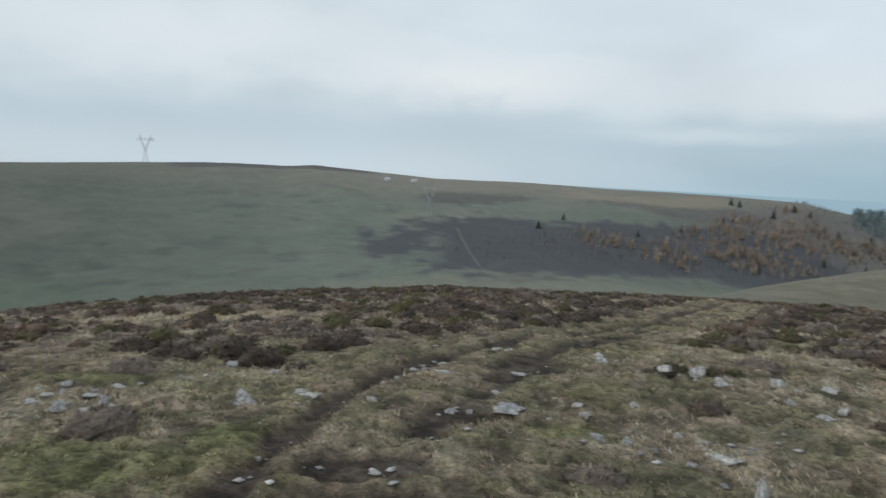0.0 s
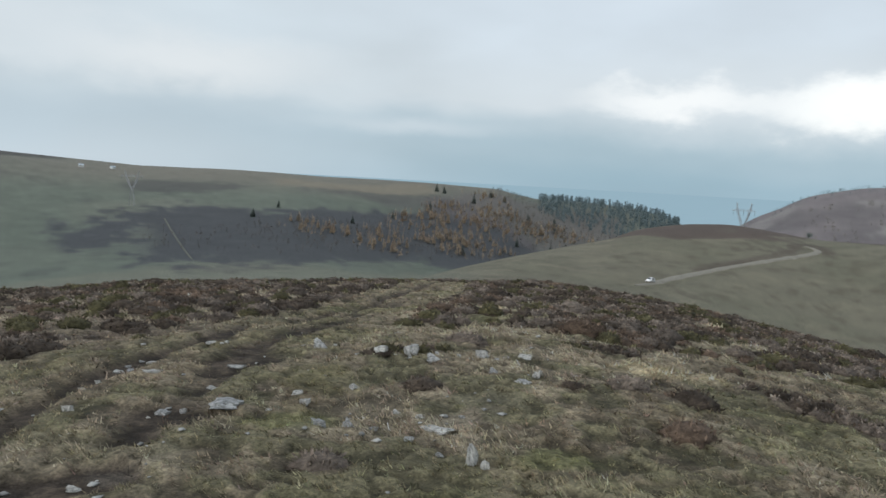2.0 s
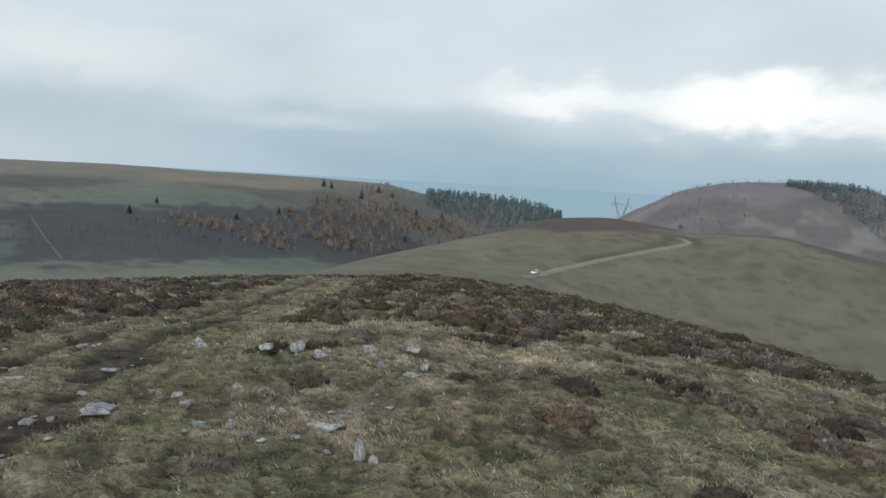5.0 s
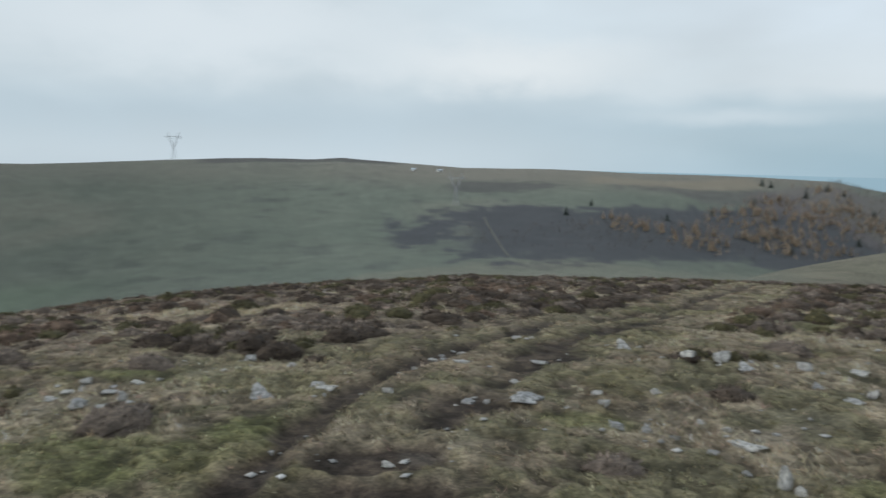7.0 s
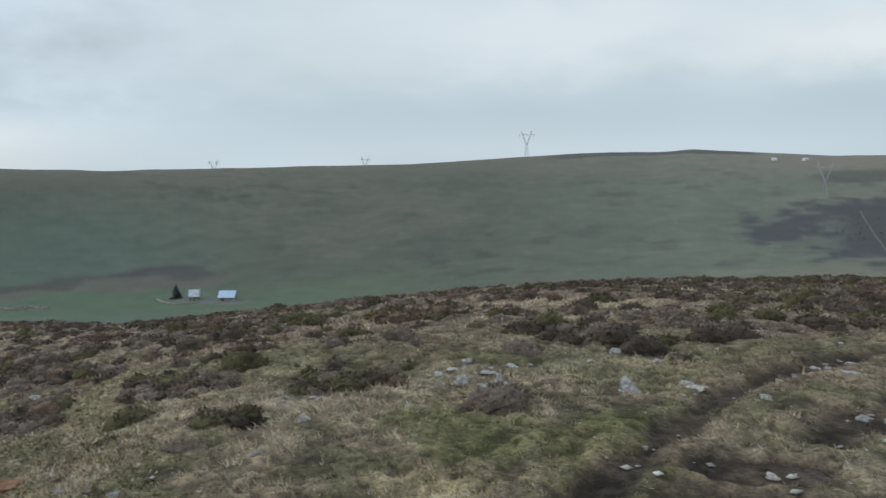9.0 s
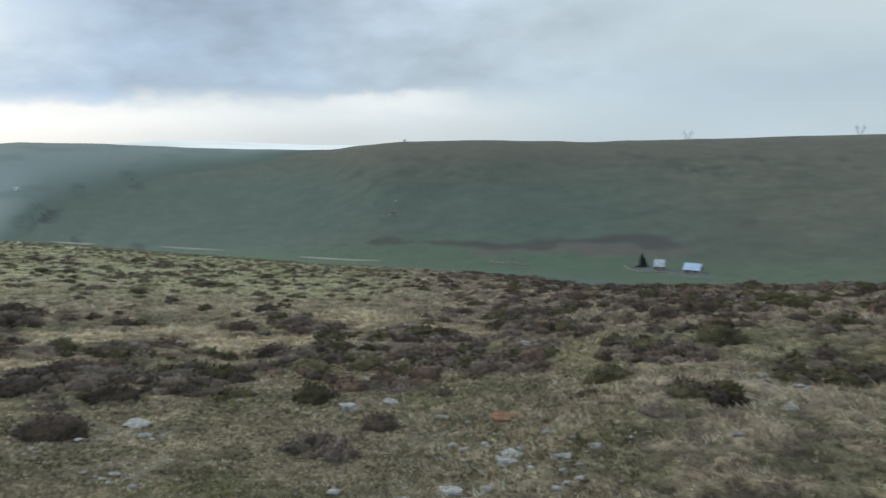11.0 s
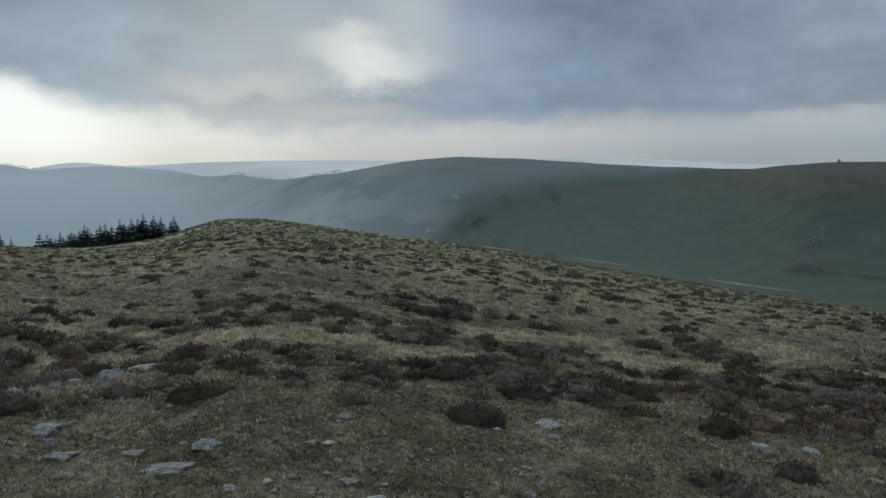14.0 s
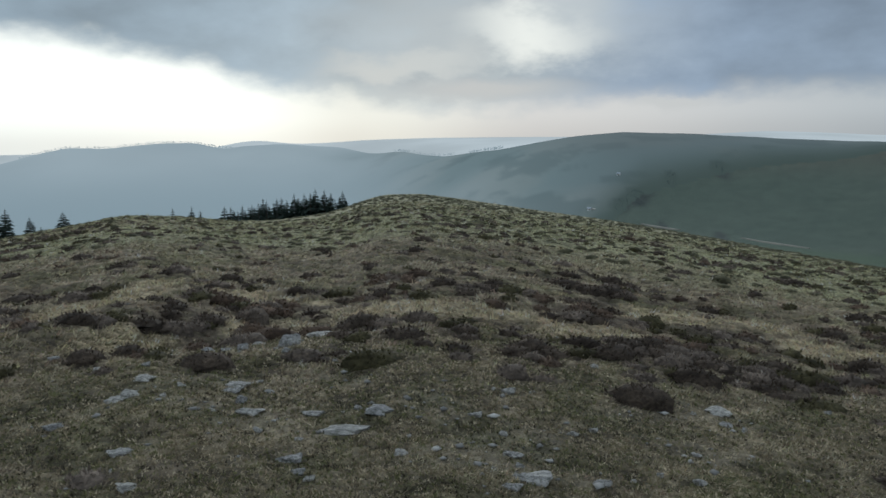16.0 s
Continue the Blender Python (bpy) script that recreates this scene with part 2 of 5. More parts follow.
def smooth_height(x, y):
    """The height of the bare land, without its small relief."""
    x, y = np.asarray(x, float), np.asarray(y, float)
    r = np.maximum(np.hypot(x, y), 0.02)
    az = np.degrees(np.arctan2(-x, y))
    R, S = knots(az)
    lr, LR = np.log(r), np.log(R)
    # slopes that never overshoot the belts
    h = np.diff(LR, axis=-1)
    d = np.diff(S, axis=-1) / h
    m = np.zeros_like(S)
    same = d[..., :-1] * d[..., 1:] > 0
    w1, w2 = 2 * h[..., 1:] + h[..., :-1], h[..., 1:] + 2 * h[..., :-1]
    with np.errstate(divide="ignore", invalid="ignore"):
        m[..., 1:-1] = np.where(same, (w1 + w2) / (w1 / d[..., :-1] + w2 / d[..., 1:]), 0.0)
    z = np.zeros_like(r)
    zc = np.minimum(EYE + R[..., 0] * S[..., 0], -0.3)
    inside = lr <= LR[..., 0]
    z = np.where(inside, zc * (r / R[..., 0]) ** (1 + EYE / -zc), z)
    for k in range(R.shape[-1] - 1):
        t = np.clip((lr - LR[..., k]) / h[..., k], 0, 1)
        s = (S[..., k] * (1 + 2 * t) * (1 - t) ** 2 + m[..., k] * h[..., k] * t * (1 - t) ** 2
             + S[..., k + 1] * t * t * (3 - 2 * t) + m[..., k + 1] * h[..., k] * t * t * (t - 1))
        z = np.where((lr > LR[..., k]) & ((lr <= LR[..., k + 1]) | (k == R.shape[-1] - 2)), EYE + r * s, z)
    return z

RUT_NEAR = [(-1.15, 3.2), (-1.02, 4.0), (-0.90, 4.6), (-0.84, 5.3), (-0.62, 6.1), (-0.18, 7.1), (0.4, 8.2), (1.48, 9.9), (2.5, 11.2), (3.9, 13.2), (6.2, 17.4), (9.0, 23.5)]
RUT_FAR = [(-0.6, 2.6), (-0.4, 3.4), (-0.22, 4.4), (0.17, 5.5), (0.55, 6.6), (1.05, 7.65), (2.15, 9.5), (3.6, 12.0), (5.2, 14.5), (7.2, 18.0), (9.8, 23.5)]
HEATHER_BEDS = [(-6.8, 4.1, 1.1, 0.45), (-5.3, 5.0, 0.7, 0.4), (-3.8, 4.0, 0.33, 0.25), (-5.0, 1.7, 0.3, 0.22), (-3.8, 5.6, 0.55, 0.4), (-2.1, 7.8, 0.75, 0.35),
                (-1.5, 9.4, 0.8, 0.5), (-2.7, 8.5, 0.5, 0.3), (5.8, 5.3, 0.35, 0.8), (5.6, 3.7, 0.3, 0.6), (5.0, 7.4, 0.5, 0.3), (5.7, 4.6, 0.2, 0.3),
                (-8.9, 6.1, 0.8, 0.5), (-7.6, 1.3, 1.0, 0.5), (2.6, 7.3, 0.5, 0.25)]
MOSS = [(-2.0, 4.4, 0.9, 0.45), (-1.2, 4.9, 0.35, 0.3), (2.5, 4.1, 0.4, 0.25), (-6.0, 3.0, 0.5, 0.35), (-4.2, 0.6, 0.5, 0.3),
        (-8.2, 6.8, 0.5, 0.3), (1.0, 5.3, 0.4, 0.3), (-3.0, 6.6, 0.5, 0.25), (-7.5, 4.6, 0.5, 0.4)]
PALE = [(-8.8, -6.4, 1.6, 0.5), (-9.1, -2.2, 0.6, 1.5), (-9.9, 2.3, 0.7, 0.5), (-9.2, 5.4, 0.8, 0.5), (4.9, 6.3, 0.5, 0.4), (-3.4, 12.0, 2.0, 0.8),
        (-9.0, -0.5, 0.5, 0.8), (-10, -4.9, 0.7, 0.8), (-1.9, 3.4, 0.4, 0.3), (-12.0, 5.0, 1.5, 0.6), (-6.7, -4.9, 0.7, 0.5), (-8.1, -4.1, 0.5, 0.6), (-11.0, 0.6, 0.7, 0.8), (-10.1, 3.2, 0.7, 0.5), (-11.4, 1.9, 0.8, 0.4)]
GRIT = [(-4.0, 2.3, 0.9, 0.6), (-0.4, 4.6, 0.6, 0.7), (-4.6, -0.8, 1.0, 0.8), (-4.8, -2.6, 1.2, 0.9), (-2.7, 5.6, 0.6, 0.4), (-3.4, 4.6, 0.6, 0.4), (2.2, 5.1, 0.7, 0.5),
        (-3.4, 1.4, 0.7, 0.5), (-5.4, 0.3, 0.8, 0.6), (-1.95, 6.9, 0.55, 0.5), (-6.9, -3.5, 1.0, 0.7)]


def near_line(x, y, line):
    """Distance from the points to a bent line."""
    best = np.full_like(x, 1e9)
    for (x0, y0), (x1, y1) in zip(line, line[1:]):
        dx, dy = x1 - x0, y1 - y0
        t = np.clip(((x - x0) * dx + (y - y0) * dy) / (dx * dx + dy * dy), 0, 1)
        best = np.minimum(best, np.hypot(x - x0 - t * dx, y - y0 - t * dy))
    return best


def spots(x, y, table, wob=0.5, seed=5):
    """Soft patches with ragged rims."""
    out = np.zeros_like(x)
    n = (fbm(x, y, 0.5, 3, seed) - 0.5) * wob * 2
    for cx, cy, rx, ry in table:
        d = np.hypot((x - cx) / rx, (y - cy) / ry)
        out = np.maximum(out, 1 - step(d + n, 0.65, 1.25))
    return out


def cells(x, y, size, seed, jitter=0.85):
    """Scattered clump centres: distance to the nearest (1 at about half the spacing), its random number and its place."""
    gx, gy = np.floor(x / size), np.floor(y / size)
    best, which = np.full_like(x, 9.0), np.zeros_like(x)
    px, py = np.zeros_like(x), np.zeros_like(x)
    for i in (-1, 0, 1):
        for j in (-1, 0, 1):
            cx, cy = gx + i, gy + j
            qx = (cx + 0.5 + jitter * (lattice(cx, cy, seed) - 0.5)) * size
            qy = (cy + 0.5 + jitter * (lattice(cx, cy, seed + 7) - 0.5)) * size
            d = np.hypot(x - qx, y - qy) / (size * 0.62)
            closer = d < best
            best = np.where(closer, d, best)
            which = np.where(closer, lattice(cx, cy, seed + 13), which)
            px, py = np.where(closer, qx, px), np.where(closer, qy, py)
    return best, which, px, py


def heather_share(x, y):
    """What share of the clumps at a place are heather."""
    r = np.hypot(x, y)
    az = np.degrees(np.arctan2(-x, y))
    n = fbm(x, y, 3.0, 3, 41)
    ahead = step(az, -12, 6) * (1 - step(az, 50, 66)) * step(r, 6.0, 9.0) * 0.33
    right = (1 - step(az, -24, -10)) * step(az, -110, -80) * step(r + (n - 0.5) * 5, 9.0, 12.5) * 0.95
    middle = step(az, -26, -14) * (1 - step(az, -4, 8)) * step(r, 9.0, 12.0) * 0.5
    left = step(az, 48, 62) * (1 - step(az, 135, 150)) * step(r, 5.5, 8.0) * (1 - step(r + (n - 0.5) * 7, 11.5, 15)) * 0.52
    back = (step(az, 135, 150) + (1 - step(az, -110, -80))) * step(r, 7, 12) * 0.5
    wide = step(r, 14, 22) * (1 - step(r, 150, 300)) * (0.16 - 0.12 * step(az, 50, 66))
    few = step(r, 3.5, 5) * 0.06
    left = left + step(az, 70, 78) * (1 - step(az, 90, 98)) * step(r, 4.8, 6.0) * (1 - step(r, 9, 11)) * 0.16
    return np.clip(np.maximum(ahead + right + middle + left + back, wide + few) * (0.45 + 1.1 * n), 0, 0.97)


# Sizes of heather clump: spacing, seed, share, how far each falls short of its cell, and the range of kinds.
CLUMP_SIZES = ((1.2, 600, 0.42, 1.15, 0.3, 1.0), (0.75, 620, 0.9, 1.7, 0.0, 0.6), (0.42, 640, 0.8, 1.25, 0.0, 0.95), (0.26, 680, 0.55, 1.1, 0.1, 1.0))


def bare_of_heather(x, y):
    """The share of a place that is track, bleached grass or grit, where no heather grows."""
    track = 1 - step(np.minimum(near_line(x, y, RUT_NEAR), near_line(x, y, RUT_FAR)), 0.45, 0.95)
    return np.maximum(track, 0.95 * np.maximum(spots(x, y, PALE, 0.6, 8), spots(x, y, GRIT, 0.4, 10)))


def heather_beds(x, y):
    """The ground under heather and the bare soil of the track."""
    r = np.hypot(x, y)
    soft = 0.05 * np.minimum(r, 30) / 6
    to_near, to_far = near_line(x, y, RUT_NEAR), near_line(x, y, RUT_FAR)
    left_rut = 1 - step(to_near + (fbm(x, y, 0.5, 3, 31) - 0.5) * 0.25, 0.04, 0.13 + soft)
    right_rut = (1 - step(to_far + (fbm(x, y, 0.7, 3, 32) - 0.5) * 0.6, 0.03, 0.22 + soft)) * step(fbm(x, y, 0.9, 3, 34), 0.42, 0.54)
    soil = np.maximum(np.maximum(left_rut, right_rut), spots(x, y, BARE, 0.7, 33))
    track = 1 - step(np.minimum(to_near, to_far), 0.45, 0.95)
    wx, wy = x + (fbm(x, y, 0.5, 2, 35) - 0.5) * 0.16, y + (fbm(x, y, 0.5, 2, 36) - 0.5) * 0.16
    heather = np.zeros_like(x)
    for size, seed, weight, trim, lo, hi in CLUMP_SIZES:
        d, who, cx, cy = cells(wx, wy, size, seed)
        heather = np.maximum(heather, np.where(who < heather_share(cx, cy) * weight * 0.85, 1 - step(d * trim, 0.75, 1.1), 0.0))
    beds = spots(x, y, HEATHER_BEDS, 0.6, 6)
    heather = np.maximum(heather, beds) * (1 - soil) * (1 - bare_of_heather(x, y))
    return heather, soil, track


def cover_masks(x, y):
    """What lies at each place near the hilltop: heather, soil, moss, bleached grass, grit, tussock height, patches of growth."""
    heather, soil, track = heather_beds(x, y)
    tuss = step(0.45 * fbm(x, y, 0.26, 2, 720) + 0.55 * fbm(x, y, 0.10, 2, 760), 0.34, 0.62)
    clump = step(fbm(x, y, 0.45, 3, 725), 0.28, 0.72)
    low = 1 - heather
    pale = np.maximum(spots(x, y, PALE, 0.6, 8), step(fbm(x, y, 1.3, 4, 53) + (clump - 0.5) * 0.3 + heather_share(x, y) * 0.12, 0.44, 0.64) * 0.85) * (1 - track * 0.5) * low
    moss = np.maximum(spots(x, y, MOSS, 0.6, 9), step(fbm(x, y, 1.7, 4, 59) + (clump - 0.5) * 0.15, 0.57, 0.72) * 0.6) * (1 - soil) * low
    grit = spots(x, y, GRIT, 0.8, 10) * step(fbm(x, y, 0.3, 3, 63), 0.45, 0.62) * low
    return heather, soil, moss, pale, grit, tuss, clump


BARE = [(-0.35, 4.45, 0.40, 0.22), (0.2, 5.6, 0.35, 0.3), (-0.15, 3.9, 0.55, 0.25), (0.95, 7.4, 0.4, 0.25)]
SCARP = [(-772, 293), (-735, 312), (-700, 331), (-650, 368), (-610, 385)]
SCARP_HIGH = [(-607, 388), (-590, 410), (-575, 447), (-550, 480), (-525, 505), (-505, 500)]
SCARP_LOW = [(-600, 372), (-575, 410), (-545, 445), (-505, 480), (-480, 490)]
GULLY = [(-1120, 10, 34, 14), (-1150, 30, 42, 18), (-1172, 44, 24, 14), (-1235, 84, 46, 13), (-1275, 160, 60, 13), (-1010, 60, 30, 7), (-940, 120, 34, 7)]
ROAD_BANK = [(207, 252), (234, 260), (260, 266), (279, 274), (297, 289), (301, 281), (290, 263)]


def between(az, r, wander, inner, outer, soft):
    """A belt of cover between two distances, each given along the headings, with a ragged rim."""
    lo = np.interp(az, *zip(*inner))
    hi = np.interp(az, *zip(*outer))
    a0, a1 = inner[0][0], inner[-1][0]
    return step(r + wander, lo - soft, lo + soft) * (1 - step(r + wander, hi - soft, hi + soft)) * step(az + wander * 0.02, a0, a0 + 1.5) * (1 - step(az + wander * 0.02, a1 - 1.5, a1))


def blend(c, mask, colour):
    return c * (1 - mask[..., None]) + np.array(colour) * mask[..., None]


KNOB = (0.8, 800)


def spur_share(x, y):
    """The rough green pasture of the spur, where dark rush tussocks stand."""
    r, az = np.hypot(x, y), np.degrees(np.arctan2(-x, y))
    return step(az, 58, 72) * (1 - step(az, 140, 150)) * step(r + (fbm(x, y, 3, 3, 7) - 0.5) * 8 + step(az, 84, 100) * -4, 13, 20)


def knob_chance(x, y):
    return np.clip(0.30 + 1.5 * (fbm(x, y, 14, 3, 74) - 0.38), 0.12, 0.9) * (1 - 0.55 * step(np.hypot(x, y), 45, 110))


def near_survey(x, y):
    """Small relief and albedo of the moor round the hilltop, and its cover."""
    r = np.hypot(x, y)
    az = np.degrees(np.arctan2(-x, y))
    masks = cover_masks(x, y)
    heather, soil, moss, pale, grit, tuss, clump = masks
    out = step(r, 1.5, 3)
    z = (fbm(x, y, 1.8, 4, 11) - 0.5) * 0.18 * step(r, 0.5, 3)
    z -= 0.15 * step(r, 7, 15) * (1 - step(r, 60, 120)) * (1 - step(az, 52, 66))
    turf = step(az, 50, 66) * (1 - step(r + (fbm(x, y, 1.2, 3, 71) - 0.5) * 3, 6.0, 8.5))
    z += (tuss - 0.45) * (0.038 + 0.025 * step(r, 6, 14)) * (1 - 0.6 * turf) * out * (1 - soil * 0.8) - soil * 0.05
    for cx, cy, rx, ry, h in ((-7.2, -4.4, 1.1, 0.7, -0.22), (-5.9, -5.6, 1.3, 0.6, 0.16), (-6.9, -3.0, 0.8, 0.5, 0.06)):
        z += h * np.exp(-((x - cx) / rx) ** 2 - ((y - cy) / ry) ** 2)
    z *= 1 - step(r, 160, 320)
    c = np.zeros(x.shape + (3,)) + np.array((0.186, 0.156, 0.113))
    c = blend(c, step(clump, 0.6, 0.9) * 0.6, (0.120, 0.092, 0.060))
    c = blend(c, step(1 - clump, 0.6, 0.9) * 0.5, (0.112, 0.116, 0.060))
    c = blend(c, pale, (0.290, 0.250, 0.182))
    c = blend(c, spots(x, y, PALE, 0.6, 8) * 0.6, (0.42, 0.355, 0.23))
    c = blend(c, moss * 0.65, (0.110, 0.120, 0.047))
    c = blend(c, turf * 0.3, (0.140, 0.134, 0.086))
    dry = step(r, 6.5, 11) * (1 - step(r, 60, 90)) * (1 - step(az, 58, 78)) * step(az, -16, 2)
    c = blend(c, dry * (1 - pale * 0.5) * 0.6, (0.184, 0.146, 0.123))
    c = blend(c, soil * 0.92, (0.055, 0.043, 0.035))
    c = blend(c, grit * 0.15, (0.19, 0.185, 0.17))
    c = blend(c, heather * 0.8, (0.100, 0.082, 0.064))
    spur = spur_share(x, y)
    c = blend(c, spur * (0.75 + 0.2 * (1 - heather)), (0.278, 0.274, 0.172))
    c = blend(c, spur * step(fbm(x, y, 7, 3, 75), 0.5, 0.7) * 0.5, (0.230, 0.198, 0.138))
    ds, ws, kx, ky = cells(x, y, *KNOB)
    knob = spur * (1 - step(ds, 0.30, 0.62)) * (ws < knob_chance(kx, ky))
    c = blend(c, knob * 0.65, (0.075, 0.073, 0.046))
    return z, c, masks


def far_survey(x, y, z):
    """Albedo of the valley sides and the hills across, with haze mixed into the colours."""
    r = np.hypot(x, y)
    az = np.degrees(np.arctan2(-x, y))
    hill = np.zeros(x.shape + (3,)) + np.array((0.104, 0.118, 0.092))
    hill = blend(hill, step(fbm(x, y, 240, 5, 101), 0.45, 0.62) * 0.6, (0.134, 0.136, 0.106))
    hill = blend(hill, step(fbm(x, y, 90, 4, 103), 0.52, 0.68) * 0.4, (0.082, 0.098, 0.077))
    hill = blend(hill, step(fbm(x, y, 30, 4, 105), 0.62, 0.74) * step(fbm(x, y, 200, 2, 115), 0.4, 0.6) * 0.55, (0.062, 0.070, 0.060))
    hill = hill * (0.86 + 0.28 * fbm(x, y, 9, 3, 104))[..., None]
    hill = blend(hill, step(z, -40, -8) * step(r, 850, 1050) * (0.35 + 0.3 * (1 - step(az, 0, 12))), (0.158, 0.140, 0.112))
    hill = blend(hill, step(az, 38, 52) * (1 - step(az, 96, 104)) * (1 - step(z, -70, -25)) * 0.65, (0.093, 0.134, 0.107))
    floor = (1 - step(np.abs(r - 560 - np.clip(az - 40, 0, 60) * 6), 40, 110)) * step(az, 20, 40) * (1 - step(az, 95, 110))
    hill = blend(hill, floor * 0.6, (0.096, 0.142, 0.086))
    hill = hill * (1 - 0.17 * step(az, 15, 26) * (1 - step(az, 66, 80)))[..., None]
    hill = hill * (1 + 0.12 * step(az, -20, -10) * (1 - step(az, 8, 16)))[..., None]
    rag = (fbm(x, y, 60, 4, 109) - 0.5) * 150 + (fbm(x, y, 11, 3, 110) - 0.5) * 70
    # heather and brush on the slope across the valley
    brush = between(az, r, rag, ((-29, 780), (-26, 720), (-20, 690), (-15, 650), (-10, 580), (-4, 570), (0, 590), (3, 620), (7, 700)),
                    ((-29, 900), (-26, 1000), (-20, 960), (-15, 890), (-10, 835), (-4, 830), (0, 845), (3, 830), (7, 770)), 16)
    holes = step(az, -2, 1.5) * step(fbm(x, y, 26, 4, 116), 0.47, 0.58)
    hill = blend(hill, brush * (1 - holes * 0.75) * 0.92, (0.054, 0.057, 0.061))
    hill = blend(hill, between(az, r, rag * 0.6, ((-35, 1010), (-30, 900), (-22, 930), (-19, 960)), ((-35, 1230), (-30, 1230), (-22, 1080), (-19, 1000)), 25) * 0.7, (0.112, 0.100, 0.093))
    hill = blend(hill, between(az, r, rag * 0.7, ((-7.5, 960), (-4, 935), (0, 915), (2, 930)), ((-7.5, 1030), (-4, 1045), (0, 1020), (2, 990)), 14) * 0.7, (0.068, 0.068, 0.064))
    hill = blend(hill, between(az, r, rag * 0.6, ((-24, 980), (-16, 960), (-10, 980)), ((-24, 1060), (-16, 1030), (-10, 1005)), 14) * 0.6, (0.080, 0.076, 0.072))
    hill = blend(hill, between(az, r, rag * 0.6, ((-21, 1060), (-14, 1010), (-8, 1020)), ((-21, 1160), (-14, 1110), (-8, 1110)), 20) * 0.6, (0.200, 0.172, 0.122))
    hill = blend(hill, between(az, r, rag * 0.3, ((4.5, 1230), (9, 1190), (13, 1220), (20, 1195)), ((4.5, 1300), (9, 1420), (13, 1420), (20, 1420)), 12) * 0.75, (0.060, 0.058, 0.056))
    hill = blend(hill, between(az, r, rag * 0.5, ((-24, 560), (-14, 470), (4, 455), (9, 460)), ((-24, 670), (-14, 600), (4, 560), (9, 540)), 16) * 0.55, (0.150, 0.148, 0.110))
    meadow = (1 - step(az, -26, -16)) * step(az, -100, -70) * (1 - step(r, 450, 520))
    hill = blend(hill, meadow, (0.136, 0.127, 0.090))
    hill = blend(hill, meadow * step(fbm(x, y, 45, 4, 107), 0.5, 0.68) * 0.5, (0.112, 0.110, 0.074))
    hill = blend(hill, meadow * step(fbm(x, y, 5, 4, 108), 0.54, 0.68) * 0.6, (0.085, 0.077, 0.053))
    hill = blend(hill, meadow * step(fbm(x, y, 12, 3, 123), 0.55, 0.7) * 0.4, (0.175, 0.160, 0.112))
    # brown cap of the knoll and the brown rim behind the pasture
    cap = between(az, r, rag * 0.10, ((-47, 425), (-44, 412), (-38, 398), (-34, 425), (-32, 440)), ((-47, 560), (-44, 560), (-38, 560), (-34, 560), (-32, 560)), 5)
    hill = blend(hill, cap * (0.95 - 0.5 * step(fbm(x, y, 22, 3, 111), 0.56, 0.64) * (1 - step(az, -43, -40))), (0.080, 0.062, 0.051))
    rim = between(az, r, rag * 0.08, ((-66, 372), (-60, 378), (-57, 384), (-51, 428), (-47.5, 450)), ((-66, 560), (-60, 560), (-57, 560), (-51, 560), (-47.5, 560)), 5)
    hill = blend(hill, rim * 0.85, (0.086, 0.068, 0.056))
    m = np.zeros_like(x)
    for cx, cy, rx, ry in GULLY:
        m = np.maximum(m, 1 - step(np.hypot((x - cx) / rx, (y - cy) / ry) + rag * 0.005, 0.55, 1.25))
    hill = blend(hill, m * 0.8, (0.060, 0.070, 0.066))
    bank = 1 - step(near_line(x, y, ROAD_BANK) + (fbm(x, y, 8, 3, 118) - 0.5) * 5, 1.5, 5.0)
    hill = blend(hill, bank * 0.7, (0.072, 0.058, 0.046))
    below = 1 - step(near_line(x, y, SCARP_LOW) + (fbm(x, y, 40, 4, 120) - 0.5) * 40, 10, 30)
    hill = blend(hill, below * (0.5 + 0.4 * step(fbm(x, y, 14, 3, 121), 0.4, 0.6)), (0.104, 0.094, 0.083))
    yard = 1 - step(np.hypot((x + 432) / 46, (y - 438) / 13) + (fbm(x, y, 12, 3, 122) - 0.5) * 0.5, 0.7, 1.1)
    hill = blend(hill, yard * 0.7, (0.120, 0.128, 0.126))
    for line, wide in ((SCARP, 9), (SCARP_HIGH, 17)):
        scarp = 1 - step(near_line(x, y, line) + (fbm(x, y, 30, 4, 119) - 0.5) * 34, wide * 0.4, wide)
        hill = blend(hill, scarp * 0.85, (0.062, 0.062, 0.058))
    pink = (1 - step(az, -43, -40)) * step(r, 560, 700) * step(az, -110, -80)
    hill = blend(hill, pink, (0.158, 0.142, 0.138))
    hill = blend(hill, pink * step(fbm(x, y, 60, 4, 113), 0.5, 0.66) * 0.7, (0.110, 0.102, 0.100))
    hill = blend(hill, pink * step(fbm(x, y, 35, 4, 114), 0.58, 0.70) * 0.7, (0.200, 0.190, 0.175))
    # bluish haze tint painted over the hill colours
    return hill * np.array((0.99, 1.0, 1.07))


def survey(x, y):
    """Height, albedo and cover of the land at each place."""
    x, y = np.asarray(x, float), np.asarray(y, float)
    r = np.hypot(x, y)
    z = smooth_height(x, y)
    c, cover = np.zeros(x.shape + (3,)), np.zeros((7,) + x.shape)
    near, far = r < 320, r > 60
    if far.any():
        z[far] += (fbm(x[far], y[far], 110.0, 5, 23) - 0.5) * 4.5 * step(r[far], 300, 800) * (1 - step(r[far], 3000, 4000))
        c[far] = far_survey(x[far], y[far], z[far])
    if near.any():
        dz, cn, masks = near_survey(x[near], y[near])
        z[near] += dz
        cover[:, near] = masks
        spur = spur_share(x[near], y[near])
        k = step(r[near], 60 + 90 * spur, 190 + 70 * spur)[:, None]
        c[near] = cn * (1 - k) + c[near] * k
    return z, c, cover


